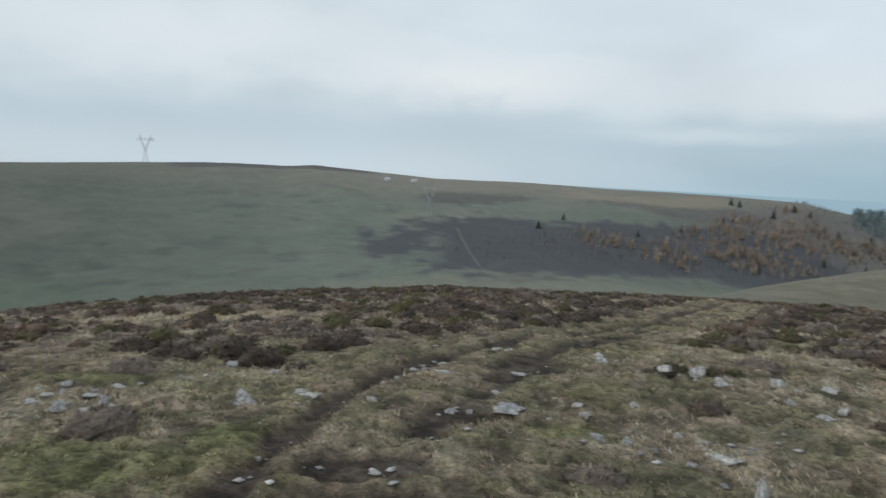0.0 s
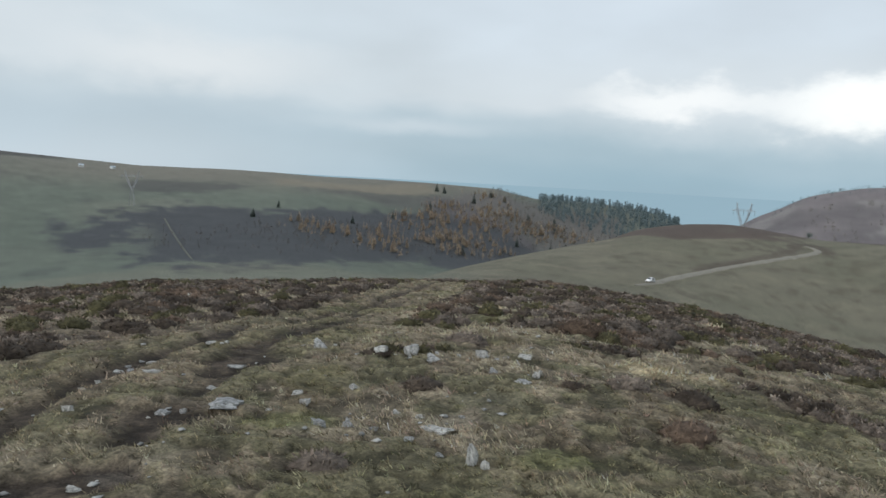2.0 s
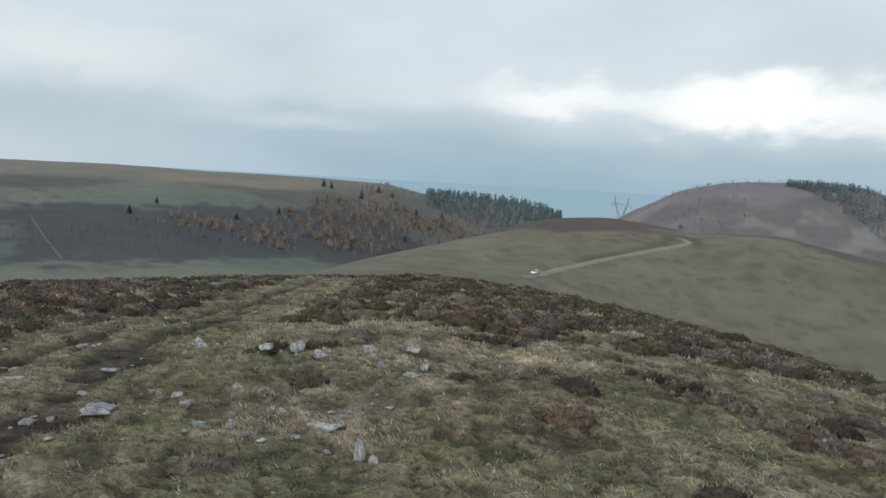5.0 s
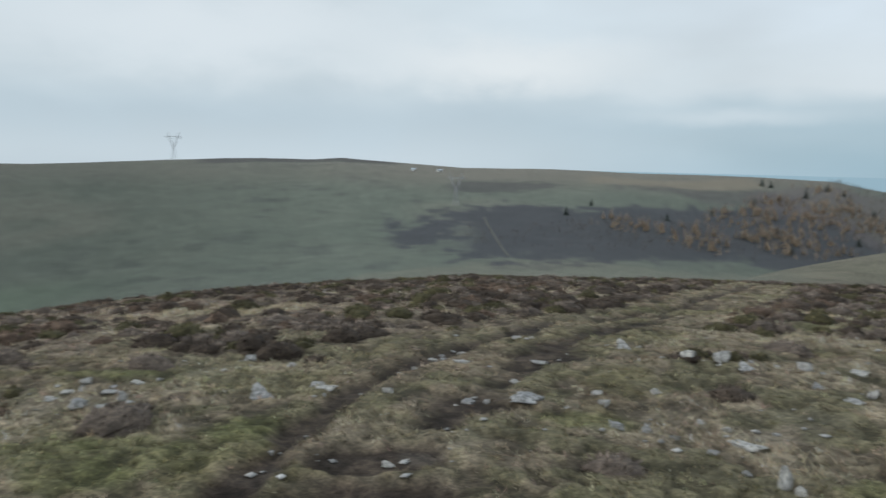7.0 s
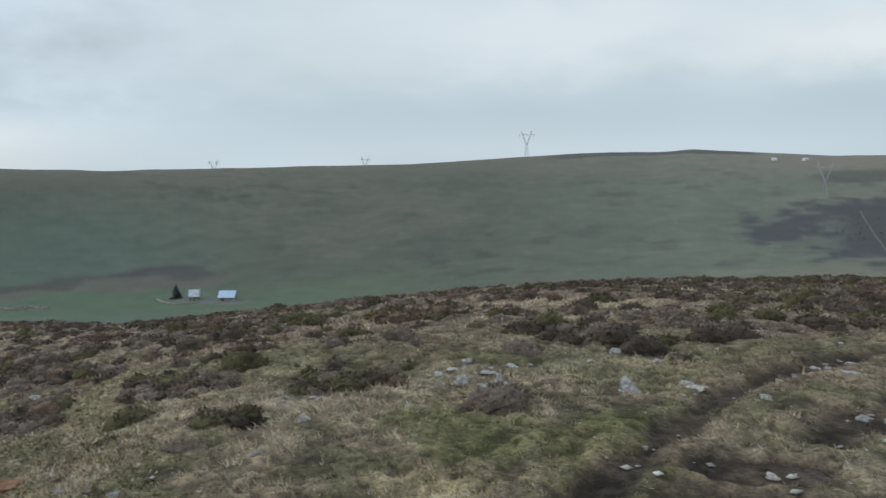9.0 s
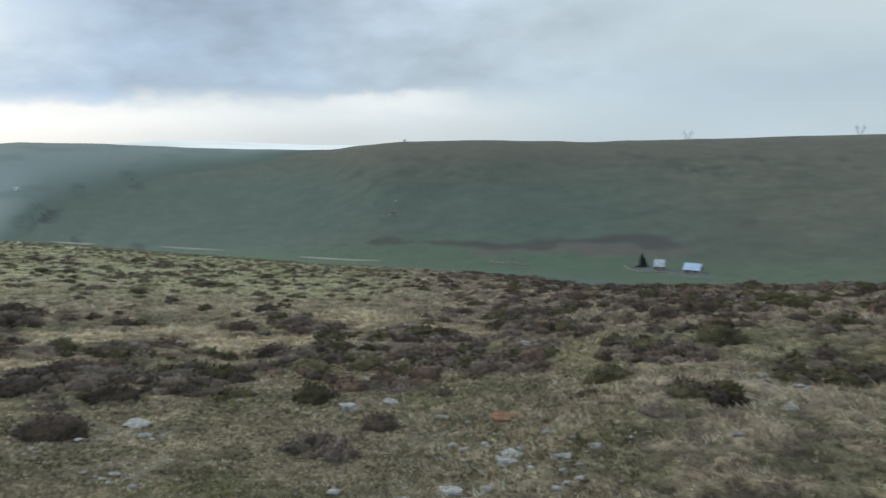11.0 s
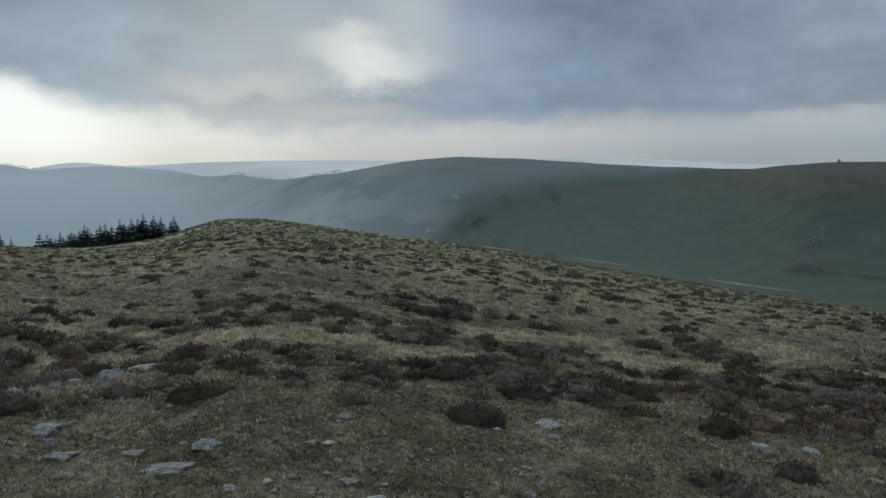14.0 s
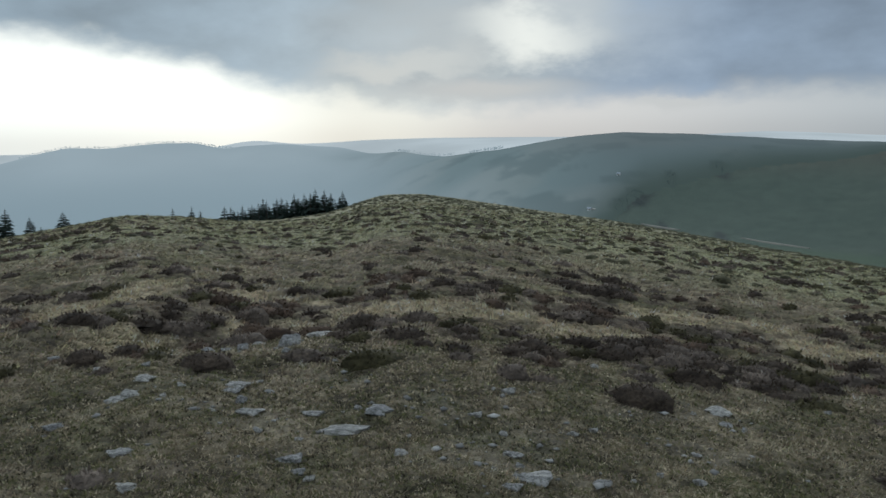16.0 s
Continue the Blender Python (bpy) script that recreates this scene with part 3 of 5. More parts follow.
def height(x, y):
    return survey(x, y)[0]


# ---- materials ----
def material(name, rough=0.9, metal=0.0, spec=0.3):
    m = bpy.data.materials.new(name)
    m.use_nodes = True
    b = m.node_tree.nodes["Principled BSDF"]
    b.inputs["Roughness"].default_value, b.inputs["Metallic"].default_value, b.inputs["Specular IOR Level"].default_value = rough, metal, spec
    return m, m.node_tree, b


def noise_node(nt, scale, detail=5.0, rough=0.6, where="Object"):
    co = nt.nodes.new("ShaderNodeTexCoord")
    n = nt.nodes.new("ShaderNodeTexNoise")
    n.inputs["Scale"].default_value, n.inputs["Detail"].default_value, n.inputs["Roughness"].default_value = scale, detail, rough
    nt.links.new(co.outputs[where], n.inputs["Vector"])
    return n.outputs[0]


def ramp(nt, src, *stops):
    n = nt.nodes.new("ShaderNodeValToRGB")
    while len(n.color_ramp.elements) < len(stops):
        n.color_ramp.elements.new(0.5)
    for e, (p, c) in zip(n.color_ramp.elements, stops):
        e.position, e.color = p, (*c, 1)
    nt.links.new(src, n.inputs[0])
    return n.outputs[0]


def multiply(nt, a, b):
    n = nt.nodes.new("ShaderNodeMix")
    n.data_type, n.blend_type = "RGBA", "MULTIPLY"
    n.inputs[0].default_value = 1.0
    nt.links.new(a, n.inputs[6])
    nt.links.new(b, n.inputs[7])
    return n.outputs[2]


def bump(nt, b, src, strength, distance):
    n = nt.nodes.new("ShaderNodeBump")
    n.inputs["Strength"].default_value, n.inputs["Distance"].default_value = strength, distance
    nt.links.new(src, n.inputs["Height"])
    nt.links.new(n.outputs[0], b.inputs["Normal"])


def cover_material(name, detail_scales, spec=0.15):
    """Vegetation whose colour is stored on the mesh, broken up by grain at two sizes."""
    m, nt, b = material(name, 0.95, 0.0, spec)
    at = nt.nodes.new("ShaderNodeAttribute")
    at.attribute_name = "cover"
    c = at.outputs["Color"]
    for s in detail_scales:
        k = 1.0 if s > 1 else 0.2
        c = multiply(nt, c, ramp(nt, noise_node(nt, s), (0.30, (1 - 0.45 * k,) * 3), (0.5, (1, 1, 1)), (0.70, (1 + 0.5 * k, 1 + 0.48 * k, 1 + 0.43 * k))))
    nt.links.new(c, b.inputs["Base Color"])
    if detail_scales:
        bump(nt, b, noise_node(nt, detail_scales[0], 6), 0.6, 0.02)
    return m


def mottled(name, dark, light, scale, rough=0.9, metal=0.0, spec=0.3, bumpy=0.0, where="Object"):
    m, nt, b = material(name, rough, metal, spec)
    n = noise_node(nt, scale, where=where)
    nt.links.new(ramp(nt, n, (0.3, dark), (0.7, light)), b.inputs["Base Color"])
    if bumpy:
        bump(nt, b, n, 0.6, bumpy)
    return m


MOOR = cover_material("moor_turf", (55.0, 16.0, 3.1, 0.05))
BLADES = cover_material("heather_sprigs", ())
CUSHION = cover_material("heather_cushion", (38.0, 9.0))


def leafy(name, share):
    """Thin blades that let some of the light through."""
    m = cover_material(name, ())
    nt = m.node_tree
    at = next(n for n in nt.nodes if n.type == "ATTRIBUTE")
    b = next(n for n in nt.nodes if n.type == "BSDF_PRINCIPLED")
    out = next(n for n in nt.nodes if n.type == "OUTPUT_MATERIAL")
    thin, mix = nt.nodes.new("ShaderNodeBsdfTranslucent"), nt.nodes.new("ShaderNodeMixShader")
    nt.links.new(at.outputs["Color"], thin.inputs["Color"])
    mix.inputs[0].default_value = share
    nt.links.new(b.outputs[0], mix.inputs[1])
    nt.links.new(thin.outputs[0], mix.inputs[2])
    nt.links.new(mix.outputs[0], out.inputs["Surface"])
    return m


GRASS = leafy("grass_blades", 0.45)


def limestone(name, dark, light, spot):
    m, nt, b = material(name, 0.88, 0, 0.3)
    c = ramp(nt, noise_node(nt, 3.0, 8, 0.65), (0.32, dark), (0.6, light))
    c = multiply(nt, c, ramp(nt, noise_node(nt, 9.0, 6, 0.7), (0.35, spot), (0.5, (1, 1, 1))))
    info = nt.nodes.new("ShaderNodeObjectInfo")
    c = multiply(nt, c, ramp(nt, info.outputs["Random"], (0.0, (0.72, 0.73, 0.76)), (1.0, (1.12, 1.1, 1.06))))
    nt.links.new(c, b.inputs["Base Color"])
    bump(nt, b, noise_node(nt, 7.0, 8, 0.7), 0.7, 0.05)
    return m


ROCK = limestone("grey_limestone", (0.22, 0.228, 0.23), (0.58, 0.58, 0.565), (0.32, 0.34, 0.28))
RED_ROCK = limestone("rusty_stone", (0.25, 0.14, 0.08), (0.42, 0.25, 0.16), (0.6, 0.6, 0.55))
# distance haze as emission: the colour stored on the mesh glows
GLOWING_HAZE, _nt, _b = material("glowing_haze", 1.0, 0, 0.0)
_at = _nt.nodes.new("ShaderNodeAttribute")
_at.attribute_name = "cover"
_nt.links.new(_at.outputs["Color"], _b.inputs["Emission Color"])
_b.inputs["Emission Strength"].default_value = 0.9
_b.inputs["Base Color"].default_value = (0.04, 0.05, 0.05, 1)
DIRT = mottled("pale_dirt", (0.14, 0.132, 0.108), (0.25, 0.235, 0.195), 0.9, bumpy=0.05)


def from_arrays(name, co, faces_flat, per_face, mat, colour=None, smooth=False):
    """A mesh from plain arrays; all faces have per_face corners."""
    me = bpy.data.meshes.new(name)
    me.vertices.add(len(co))
    me.vertices.foreach_set("co", np.ascontiguousarray(co, np.float32).ravel())
    me.loops.add(len(faces_flat))
    me.loops.foreach_set("vertex_index", faces_flat.astype(np.int32))
    n = len(faces_flat) // per_face
    me.polygons.add(n)
    me.polygons.foreach_set("loop_start", (np.arange(n) * per_face).astype(np.int32))
    if smooth:
        me.polygons.foreach_set("use_smooth", np.ones(n, bool))
    me.update(calc_edges=True)
    if colour is not None:
        a = me.color_attributes.new("cover", "FLOAT_COLOR", "POINT")
        a.data.foreach_set("color", np.concatenate([colour, np.ones((len(colour), 1))], 1).astype(np.float32).ravel())
    me.materials.append(mat)
    return new(name, me)


# ---- the ground ----
def make_ground():
    """One sheet from the hilltop to the horizon, in rings that widen outwards."""
    az = np.concatenate([np.arange(-66, 138, 0.30), np.arange(138, 294, 4.0)])
    rr = np.concatenate([np.geomspace(0.4, 2.2, 30, False), np.geomspace(2.2, 30, 360, False), np.geomspace(30, 400, 170, False), np.geomspace(400, 4900, 205)])
    A, Rr = np.meshgrid(np.radians(az), rr)
    X, Y = -np.sin(A) * Rr, np.cos(A) * Rr
    n, k = len(rr), len(az)
    x, y = np.append(X.ravel(), 0.0), np.append(Y.ravel(), 0.01)
    z, cover, masks = survey(x, y)
    grid = lambda v: np.concatenate([v[:n * k].reshape(n, k), v[:n * k].reshape(n, k)[:, :1]], 1)
    SURVEY.update(az=np.append(az, az[0] + 360), rr=rr, z=grid(z), cover=[grid(m) for m in masks], colour=[grid(cover[:, i]) for i in range(3)])
    # dark litter between the tufts, darkened further as painted shade in the gaps
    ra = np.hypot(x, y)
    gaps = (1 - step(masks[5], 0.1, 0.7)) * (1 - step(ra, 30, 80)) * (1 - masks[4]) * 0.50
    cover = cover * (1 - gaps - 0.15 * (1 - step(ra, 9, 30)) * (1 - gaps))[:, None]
    co = np.stack([x, y, z], -1)
    i, j = np.meshgrid(np.arange(n - 1), np.arange(k), indexing="ij")
    j2 = (j + 1) % k
    quads = np.stack([i * k + j, i * k + j2, (i + 1) * k + j2, (i + 1) * k + j], -1).reshape(-1, 4)
    centre = np.stack([np.full(k, n * k), (np.arange(k) + 1) % k, np.arange(k), np.arange(k)], -1)
    tris = np.concatenate([quads[:, [0, 2, 1]], quads[:, [0, 3, 2]], centre[:, [0, 2, 1]]])
    aa = np.degrees(np.arctan2(-x, y))
    edge_of_land = np.where((aa > 67) & (aa < 150), np.interp(aa, (67, 69, 80, 88, 97, 150), (1560, 1460, 1300, 1150, 700, 700)), belt(aa, SKYLINE_OUT, 1) * 1.15)
    beyond = (ra > edge_of_land)[tris].all(1)
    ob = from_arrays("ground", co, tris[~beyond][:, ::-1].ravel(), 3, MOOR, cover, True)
    # far hills with haze painted as glowing colour, one paler than the other
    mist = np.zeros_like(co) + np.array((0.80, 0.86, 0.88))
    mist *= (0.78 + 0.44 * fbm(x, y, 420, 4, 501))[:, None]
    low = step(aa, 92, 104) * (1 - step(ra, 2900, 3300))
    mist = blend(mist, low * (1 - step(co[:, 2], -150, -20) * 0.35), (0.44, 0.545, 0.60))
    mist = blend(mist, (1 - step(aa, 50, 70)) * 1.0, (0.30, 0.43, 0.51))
    # the nearer hill, its haze and daylight also painted into the glow
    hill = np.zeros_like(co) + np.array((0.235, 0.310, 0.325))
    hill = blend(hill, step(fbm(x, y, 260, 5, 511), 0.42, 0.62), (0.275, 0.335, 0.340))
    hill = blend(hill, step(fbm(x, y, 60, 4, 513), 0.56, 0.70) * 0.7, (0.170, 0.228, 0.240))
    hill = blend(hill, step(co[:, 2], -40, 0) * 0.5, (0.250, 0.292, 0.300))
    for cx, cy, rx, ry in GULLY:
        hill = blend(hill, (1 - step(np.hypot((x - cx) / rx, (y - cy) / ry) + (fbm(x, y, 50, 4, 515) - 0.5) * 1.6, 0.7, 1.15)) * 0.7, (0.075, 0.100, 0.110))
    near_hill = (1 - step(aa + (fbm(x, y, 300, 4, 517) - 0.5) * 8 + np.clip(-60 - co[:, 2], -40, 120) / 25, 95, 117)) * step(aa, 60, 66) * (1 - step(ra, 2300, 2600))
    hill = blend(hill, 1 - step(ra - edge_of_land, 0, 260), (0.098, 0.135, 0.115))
    # haze glow painted fainter away from the sun's heading
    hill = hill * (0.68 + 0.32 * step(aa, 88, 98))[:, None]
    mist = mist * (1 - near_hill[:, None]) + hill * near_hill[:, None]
    back = from_arrays("backdrop", co, tris[beyond][:, ::-1].ravel(), 3, GLOWING_HAZE, mist, True)
    tagged(back, "distant wooded hills, haze painted as a pale glow", "hills", kind="structure")
    return tagged(ob, "moorland of dry grass and heather falling to a valley", "ground", kind="structure")


def lookup(tables, x, y):
    """Values of the ground sheet's tables at the places, eased between its corners."""
    az = (np.degrees(np.arctan2(-x, y)) + 66.0) % 360.0 - 66.0
    a, n = SURVEY["az"], SURVEY["rr"]
    u, v = np.interp(az, a, np.arange(len(a))), np.interp(np.hypot(x, y), n, np.arange(len(n)))
    i, j = np.minimum(u.astype(int), len(a) - 2), np.minimum(v.astype(int), len(n) - 2)
    fu, fv = u - i, v - j
    return [(t[j, i] * (1 - fu) + t[j, i + 1] * fu) * (1 - fv) + (t[j + 1, i] * (1 - fu) + t[j + 1, i + 1] * fu) * fv for t in tables]


SURVEY = {}
ground = make_ground()


def ground_z(x, y):
    """The height of the ground sheet under a place."""
    return float(lookup([SURVEY["z"]], np.array([float(x)]), np.array([float(y)]))[0][0])


rng = np.random.default_rng(7)


def scatter(n, near, far, power, margin=0.0):
    """Random places, thinning out with distance as r to the power -power."""
    u = rng.random(n)
    q = 2.0 - power
    r = (near ** q + u * (far ** q - near ** q)) ** (1 / q)
    a = np.radians(rng.uniform(-66 - margin, 138 + margin, n))
    return -np.sin(a) * r, np.cos(a) * r, r


def make_grass():
    """Short tufts of bent grass, some bleached, some green, lying with the wind."""
    n, blades = 270000, 6
    x, y, r = scatter(n, 2.0, 60.0, 1.5)
    heather, soil, moss, pale, grit, tuss, clump = lookup(SURVEY["cover"], x, y)
    keep = rng.random(n) > np.clip(heather * 0.70 + soil * 0.93 + grit * 0.55 + (1 - step(tuss, 0.1, 0.6)) * 0.70, 0, 0.97)
    x, y, r, pale, tuss, moss = (v[keep] for v in (x, y, r, pale, tuss, moss))
    n = len(x)
    z, *rgb = lookup([SURVEY["z"]] + SURVEY["colour"], x, y)
    az = np.degrees(np.arctan2(-x, y))
    turf = step(az, 56, 76) * (1 - step(r, 5.5, 8.0))
    colour = np.stack(rgb, -1) * np.exp(rng.normal(0.0, 0.30, (n, 1))) * rng.choice([0.45, 1.0, 1.65], (n, 1), p=[0.25, 0.62, 0.13]) * (1 + rng.normal(0, 0.05, (n, 3)))
    size = (0.016 + 0.030 * rng.random(n) ** 1.5 + 0.030 * pale) * (0.8 + 0.035 * r) * (1 - 0.4 * turf) * (1 - 0.4 * moss)
    flow = 0.6 * fbm(x, y, 2.5, 2, 301) * 6.28 + 0.9
    ang = flow[:, None] + rng.normal(0, 1.2, (n, blades))
    lean = rng.uniform(0.5, 1.45, (n, blades))
    length = size[:, None] * rng.uniform(0.6, 1.5, (n, blades))
    width = (0.0022 + 0.00048 * r)[:, None] * rng.uniform(0.7, 1.5, (n, blades))
    spread = size * 0.40
    bx = x[:, None] + rng.normal(0, 1, (n, blades)) * spread[:, None]
    by = y[:, None] + rng.normal(0, 1, (n, blades)) * spread[:, None]
    bz = np.broadcast_to((z - 0.006)[:, None], bx.shape)
    tx, ty, tz = np.cos(ang) * np.sin(lean), np.sin(ang) * np.sin(lean), np.cos(lean)
    turn = rng.uniform(0, 6.28, (n, blades))
    wx, wy = np.cos(turn) * width, np.sin(turn) * width
    p0 = np.stack([bx - wx, by - wy, bz], -1)
    p1 = np.stack([bx + wx, by + wy, bz], -1)
    p2 = np.stack([bx + tx * length, by + ty * length, bz + tz * length], -1)
    co = np.stack([p0, p1, p2], 2).reshape(-1, 3)
    col = np.repeat(colour[:, None, :] * rng.uniform(0.8, 1.25, (n, blades, 1)), 3, axis=1).reshape(-1, 3)
    ob = from_arrays("grass", co, np.arange(len(co)), 3, GRASS, np.clip(col * 1.3, 0.005, 0.6))
    tagged(ob, "short bent moor grass, bleached and green, in tufts", "grass", kind="stuff")


def lattice_clumps(size, seed, reach, jitter=0.85):
    """Clump centres of one cell size out to a distance, each with its random number."""
    m = int(reach / size) + 1
    gx, gy = (g.ravel().astype(float) for g in np.meshgrid(np.arange(-m, m), np.arange(-m, m)))
    x = (gx + 0.5 + jitter * (lattice(gx, gy, seed) - 0.5)) * size
    y = (gy + 0.5 + jitter * (lattice(gx, gy, seed + 7) - 0.5)) * size
    az = np.degrees(np.arctan2(-x, y))
    ok = (np.hypot(x, y) < reach) & (np.hypot(x, y) > 2.6) & (az > -66) & (az < 138)
    return x[ok], y[ok], lattice(gx, gy, seed + 13)[ok]


def domes(name, x, y, wide, tall, colour, rings, segs, label):
    """Low uneven cushions on the ground, all in one mesh."""
    n = len(x)
    turn = rng.uniform(0, 6.28, n)
    long = rng.uniform(0.8, 1.3, n)
    vs, ends = [], []
    for k in range(rings):
        q = k / rings
        rad, up = math.cos(q * 1.45), math.sin(q * 1.45)
        a = np.arange(segs) * 6.283 / segs + k * 0.4
        wob = rng.uniform(0.86, 1.14, (n, segs))
        lx, ly = np.cos(a)[None] * rad * wob * (wide * long)[:, None], np.sin(a)[None] * rad * wob * (wide / long)[:, None]
        px, py = lx * np.cos(turn)[:, None] - ly * np.sin(turn)[:, None] + x[:, None], lx * np.sin(turn)[:, None] + ly * np.cos(turn)[:, None] + y[:, None]
        gz = lookup([SURVEY["z"]], px.ravel(), py.ravel())[0].reshape(n, segs) if k == 0 else ends[0][..., 2].mean(1)[:, None] + 0.03
        pz = gz - 0.03 + tall[:, None] * up * rng.uniform(0.9, 1.1, (n, segs))
        ends.append(np.stack([px, py, pz], -1))
    base = ends[0][..., 2].mean(1)
    top = np.stack([x + rng.normal(0, 0.1, n) * wide, y + rng.normal(0, 0.1, n) * wide, base + tall], -1)[:, None]
    co = np.concatenate(ends + [top], 1)
    f = []
    for k in range(rings - 1):
        for i in range(segs):
            j = (i + 1) % segs
            f += [(k * segs + i, k * segs + j, (k + 1) * segs + j), (k * segs + i, (k + 1) * segs + j, (k + 1) * segs + i)]
    f += [((rings - 1) * segs + i, (rings - 1) * segs + (i + 1) % segs, rings * segs) for i in range(segs)]
    per = rings * segs + 1
    faces = (np.array(f)[None] + (np.arange(n) * per)[:, None, None]).reshape(-1)
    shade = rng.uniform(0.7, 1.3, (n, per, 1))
    # the ring at the ground is darkened, contact shade painted in
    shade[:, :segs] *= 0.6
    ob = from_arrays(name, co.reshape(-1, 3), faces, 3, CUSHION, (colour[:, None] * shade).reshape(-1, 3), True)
    tagged(ob, label, name.replace("_", " "), kind="stuff")
    return base, turn, long


# olive, dark brown, greyish purple and rust heather
HEATHER_TONES = np.array([(0.074, 0.068, 0.037), (0.070, 0.056, 0.045), (0.135, 0.112, 0.094), (0.112, 0.082, 0.062)])


def make_heather():
    """Cushions of heather, each one covered with wiry sprigs."""
    xs, ys, wide, kinds = [], [], [], []
    for size, seed, weight, trim, lo, hi in CLUMP_SIZES:
        x, y, who = lattice_clumps(size, seed, 46.0 if size > 0.3 else 30.0)
        ok = (who < heather_share(x, y) * weight * 0.85) & (bare_of_heather(x, y) < 0.4)
        x, y = x[ok], y[ok]
        rad, kind = size * 0.62 / trim * rng.uniform(0.75, 1.15, len(x)), lo + (hi - lo) * rng.random(len(x))
        # the wider mats are many cushions grown together
        split = 9 if size > 1 else 1
        for k in range(split):
            a, q = rng.uniform(0, 6.28, len(x)), np.sqrt(rng.random(len(x))) * (0.85 if split > 1 else 0.0) * rad
            xs.append(x + q * np.cos(a)), ys.append(y + q * np.sin(a))
            wide.append(np.minimum(rad * (rng.uniform(0.22, 0.42, len(x)) if split > 1 else 0.95), 0.31))
            kinds.append(np.clip(kind + rng.normal(0, 0.10, len(x)), 0, 1))
    for cx, cy, rx, ry in HEATHER_BEDS:
        n = int(34 * rx * ry / 0.3) + 6
        a, q = rng.uniform(0, 6.28, n), np.sqrt(rng.random(n)) * 0.95
        xs.append(cx + rx * q * np.cos(a)), ys.append(cy + ry * q * np.sin(a)), wide.append(rng.uniform(0.05, 0.14, n))
        kinds.append(np.clip(rng.normal(0.45 + 0.25 * math.sin(cx * 7), 0.16, n), 0, 1))
    x, y, wide, kind = (np.concatenate(v) for v in (xs, ys, wide, kinds))
    n, r = len(x), np.hypot(x, y)
    west = step(np.degrees(np.arctan2(-x, y)), 54, 70)
    wide = wide * (1 - 0.08 * west)
    tall = (0.02 + wide * rng.uniform(0.34, 0.68, n)) * (1 - 0.12 * west)
    colour = HEATHER_TONES[np.searchsorted([0.22, 0.50, 0.82], kind)] * np.exp(rng.normal(0, 0.16, (n, 1)))
    # cushions coloured darker than their sprigs, to stand for the shaded inside
    base, turn, long = domes("heather_cushions", x, y, wide, tall, colour * 0.8, 3, 6, "low brown and olive heather cushions on the moor")
    weight = wide ** 1.7 / r ** 0.9
    own = rng.choice(n, 280000, p=weight / weight.sum())
    m = len(own)
    up = rng.random(m) ** 0.8
    a = rng.uniform(0, 6.28, m)
    rad, rise = np.cos(up * 1.5), np.sin(up * 1.5)
    lx, ly = np.cos(a) * rad * (wide * long)[own], np.sin(a) * rad * (wide / long)[own]
    ct, st = np.cos(turn)[own], np.sin(turn)[own]
    foot = np.stack([x[own] + lx * ct - ly * st, y[own] + lx * st + ly * ct, base[own] + tall[own] * rise * rng.uniform(0.85, 1.05, m) - 0.015], -1)
    out = np.stack([(lx * ct - ly * st) / wide[own] * 0.8, (lx * st + ly * ct) / wide[own] * 0.8, 0.5 + rise], -1) + rng.normal(0, 0.35, (m, 3))
    out /= np.linalg.norm(out, axis=1)[:, None]
    length = (0.020 + 0.036 * rng.random(m)) * (0.9 + 0.02 * r[own])
    width = (0.0038 + 0.00090 * r[own]) * rng.uniform(0.7, 1.4, m)
    around = rng.uniform(0, 6.28, m)
    side = np.stack([np.cos(around), np.sin(around), rng.normal(0, 0.3, m)], -1) * width[:, None]
    tip = foot + out * length[:, None]
    mid = foot * 0.45 + tip * 0.55
    co = np.stack([foot - side * 0.4, mid + side, tip, mid - side], 1).reshape(-1, 3)
    # random tone, times painted shade that darkens sprigs low on the cushion
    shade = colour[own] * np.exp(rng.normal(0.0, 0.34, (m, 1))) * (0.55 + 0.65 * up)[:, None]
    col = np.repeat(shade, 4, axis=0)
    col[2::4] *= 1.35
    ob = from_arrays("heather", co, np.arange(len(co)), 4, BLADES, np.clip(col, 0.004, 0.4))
    tagged(ob, "wiry sprigs of brown and purple heather", "heather", kind="stuff")


def make_tussocks():
    """Dark rush tussocks dotted over the green spur."""
    x, y, who = lattice_clumps(*KNOB, 125.0)
    r = np.hypot(x, y)
    ok = (who < knob_chance(x, y)) & (spur_share(x, y) > 0.5)
    x, y, r = x[ok], y[ok], r[ok]
    n = len(x)
    wide = rng.uniform(0.12, 0.27, n) * (1 + 0.4 * step(r, 40, 120))
    # distance fade painted into the colour, paler past 40 m
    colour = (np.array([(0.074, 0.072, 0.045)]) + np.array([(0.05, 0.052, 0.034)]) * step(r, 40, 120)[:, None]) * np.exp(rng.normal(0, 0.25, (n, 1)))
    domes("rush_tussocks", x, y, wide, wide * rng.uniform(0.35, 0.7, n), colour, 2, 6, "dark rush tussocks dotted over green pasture")


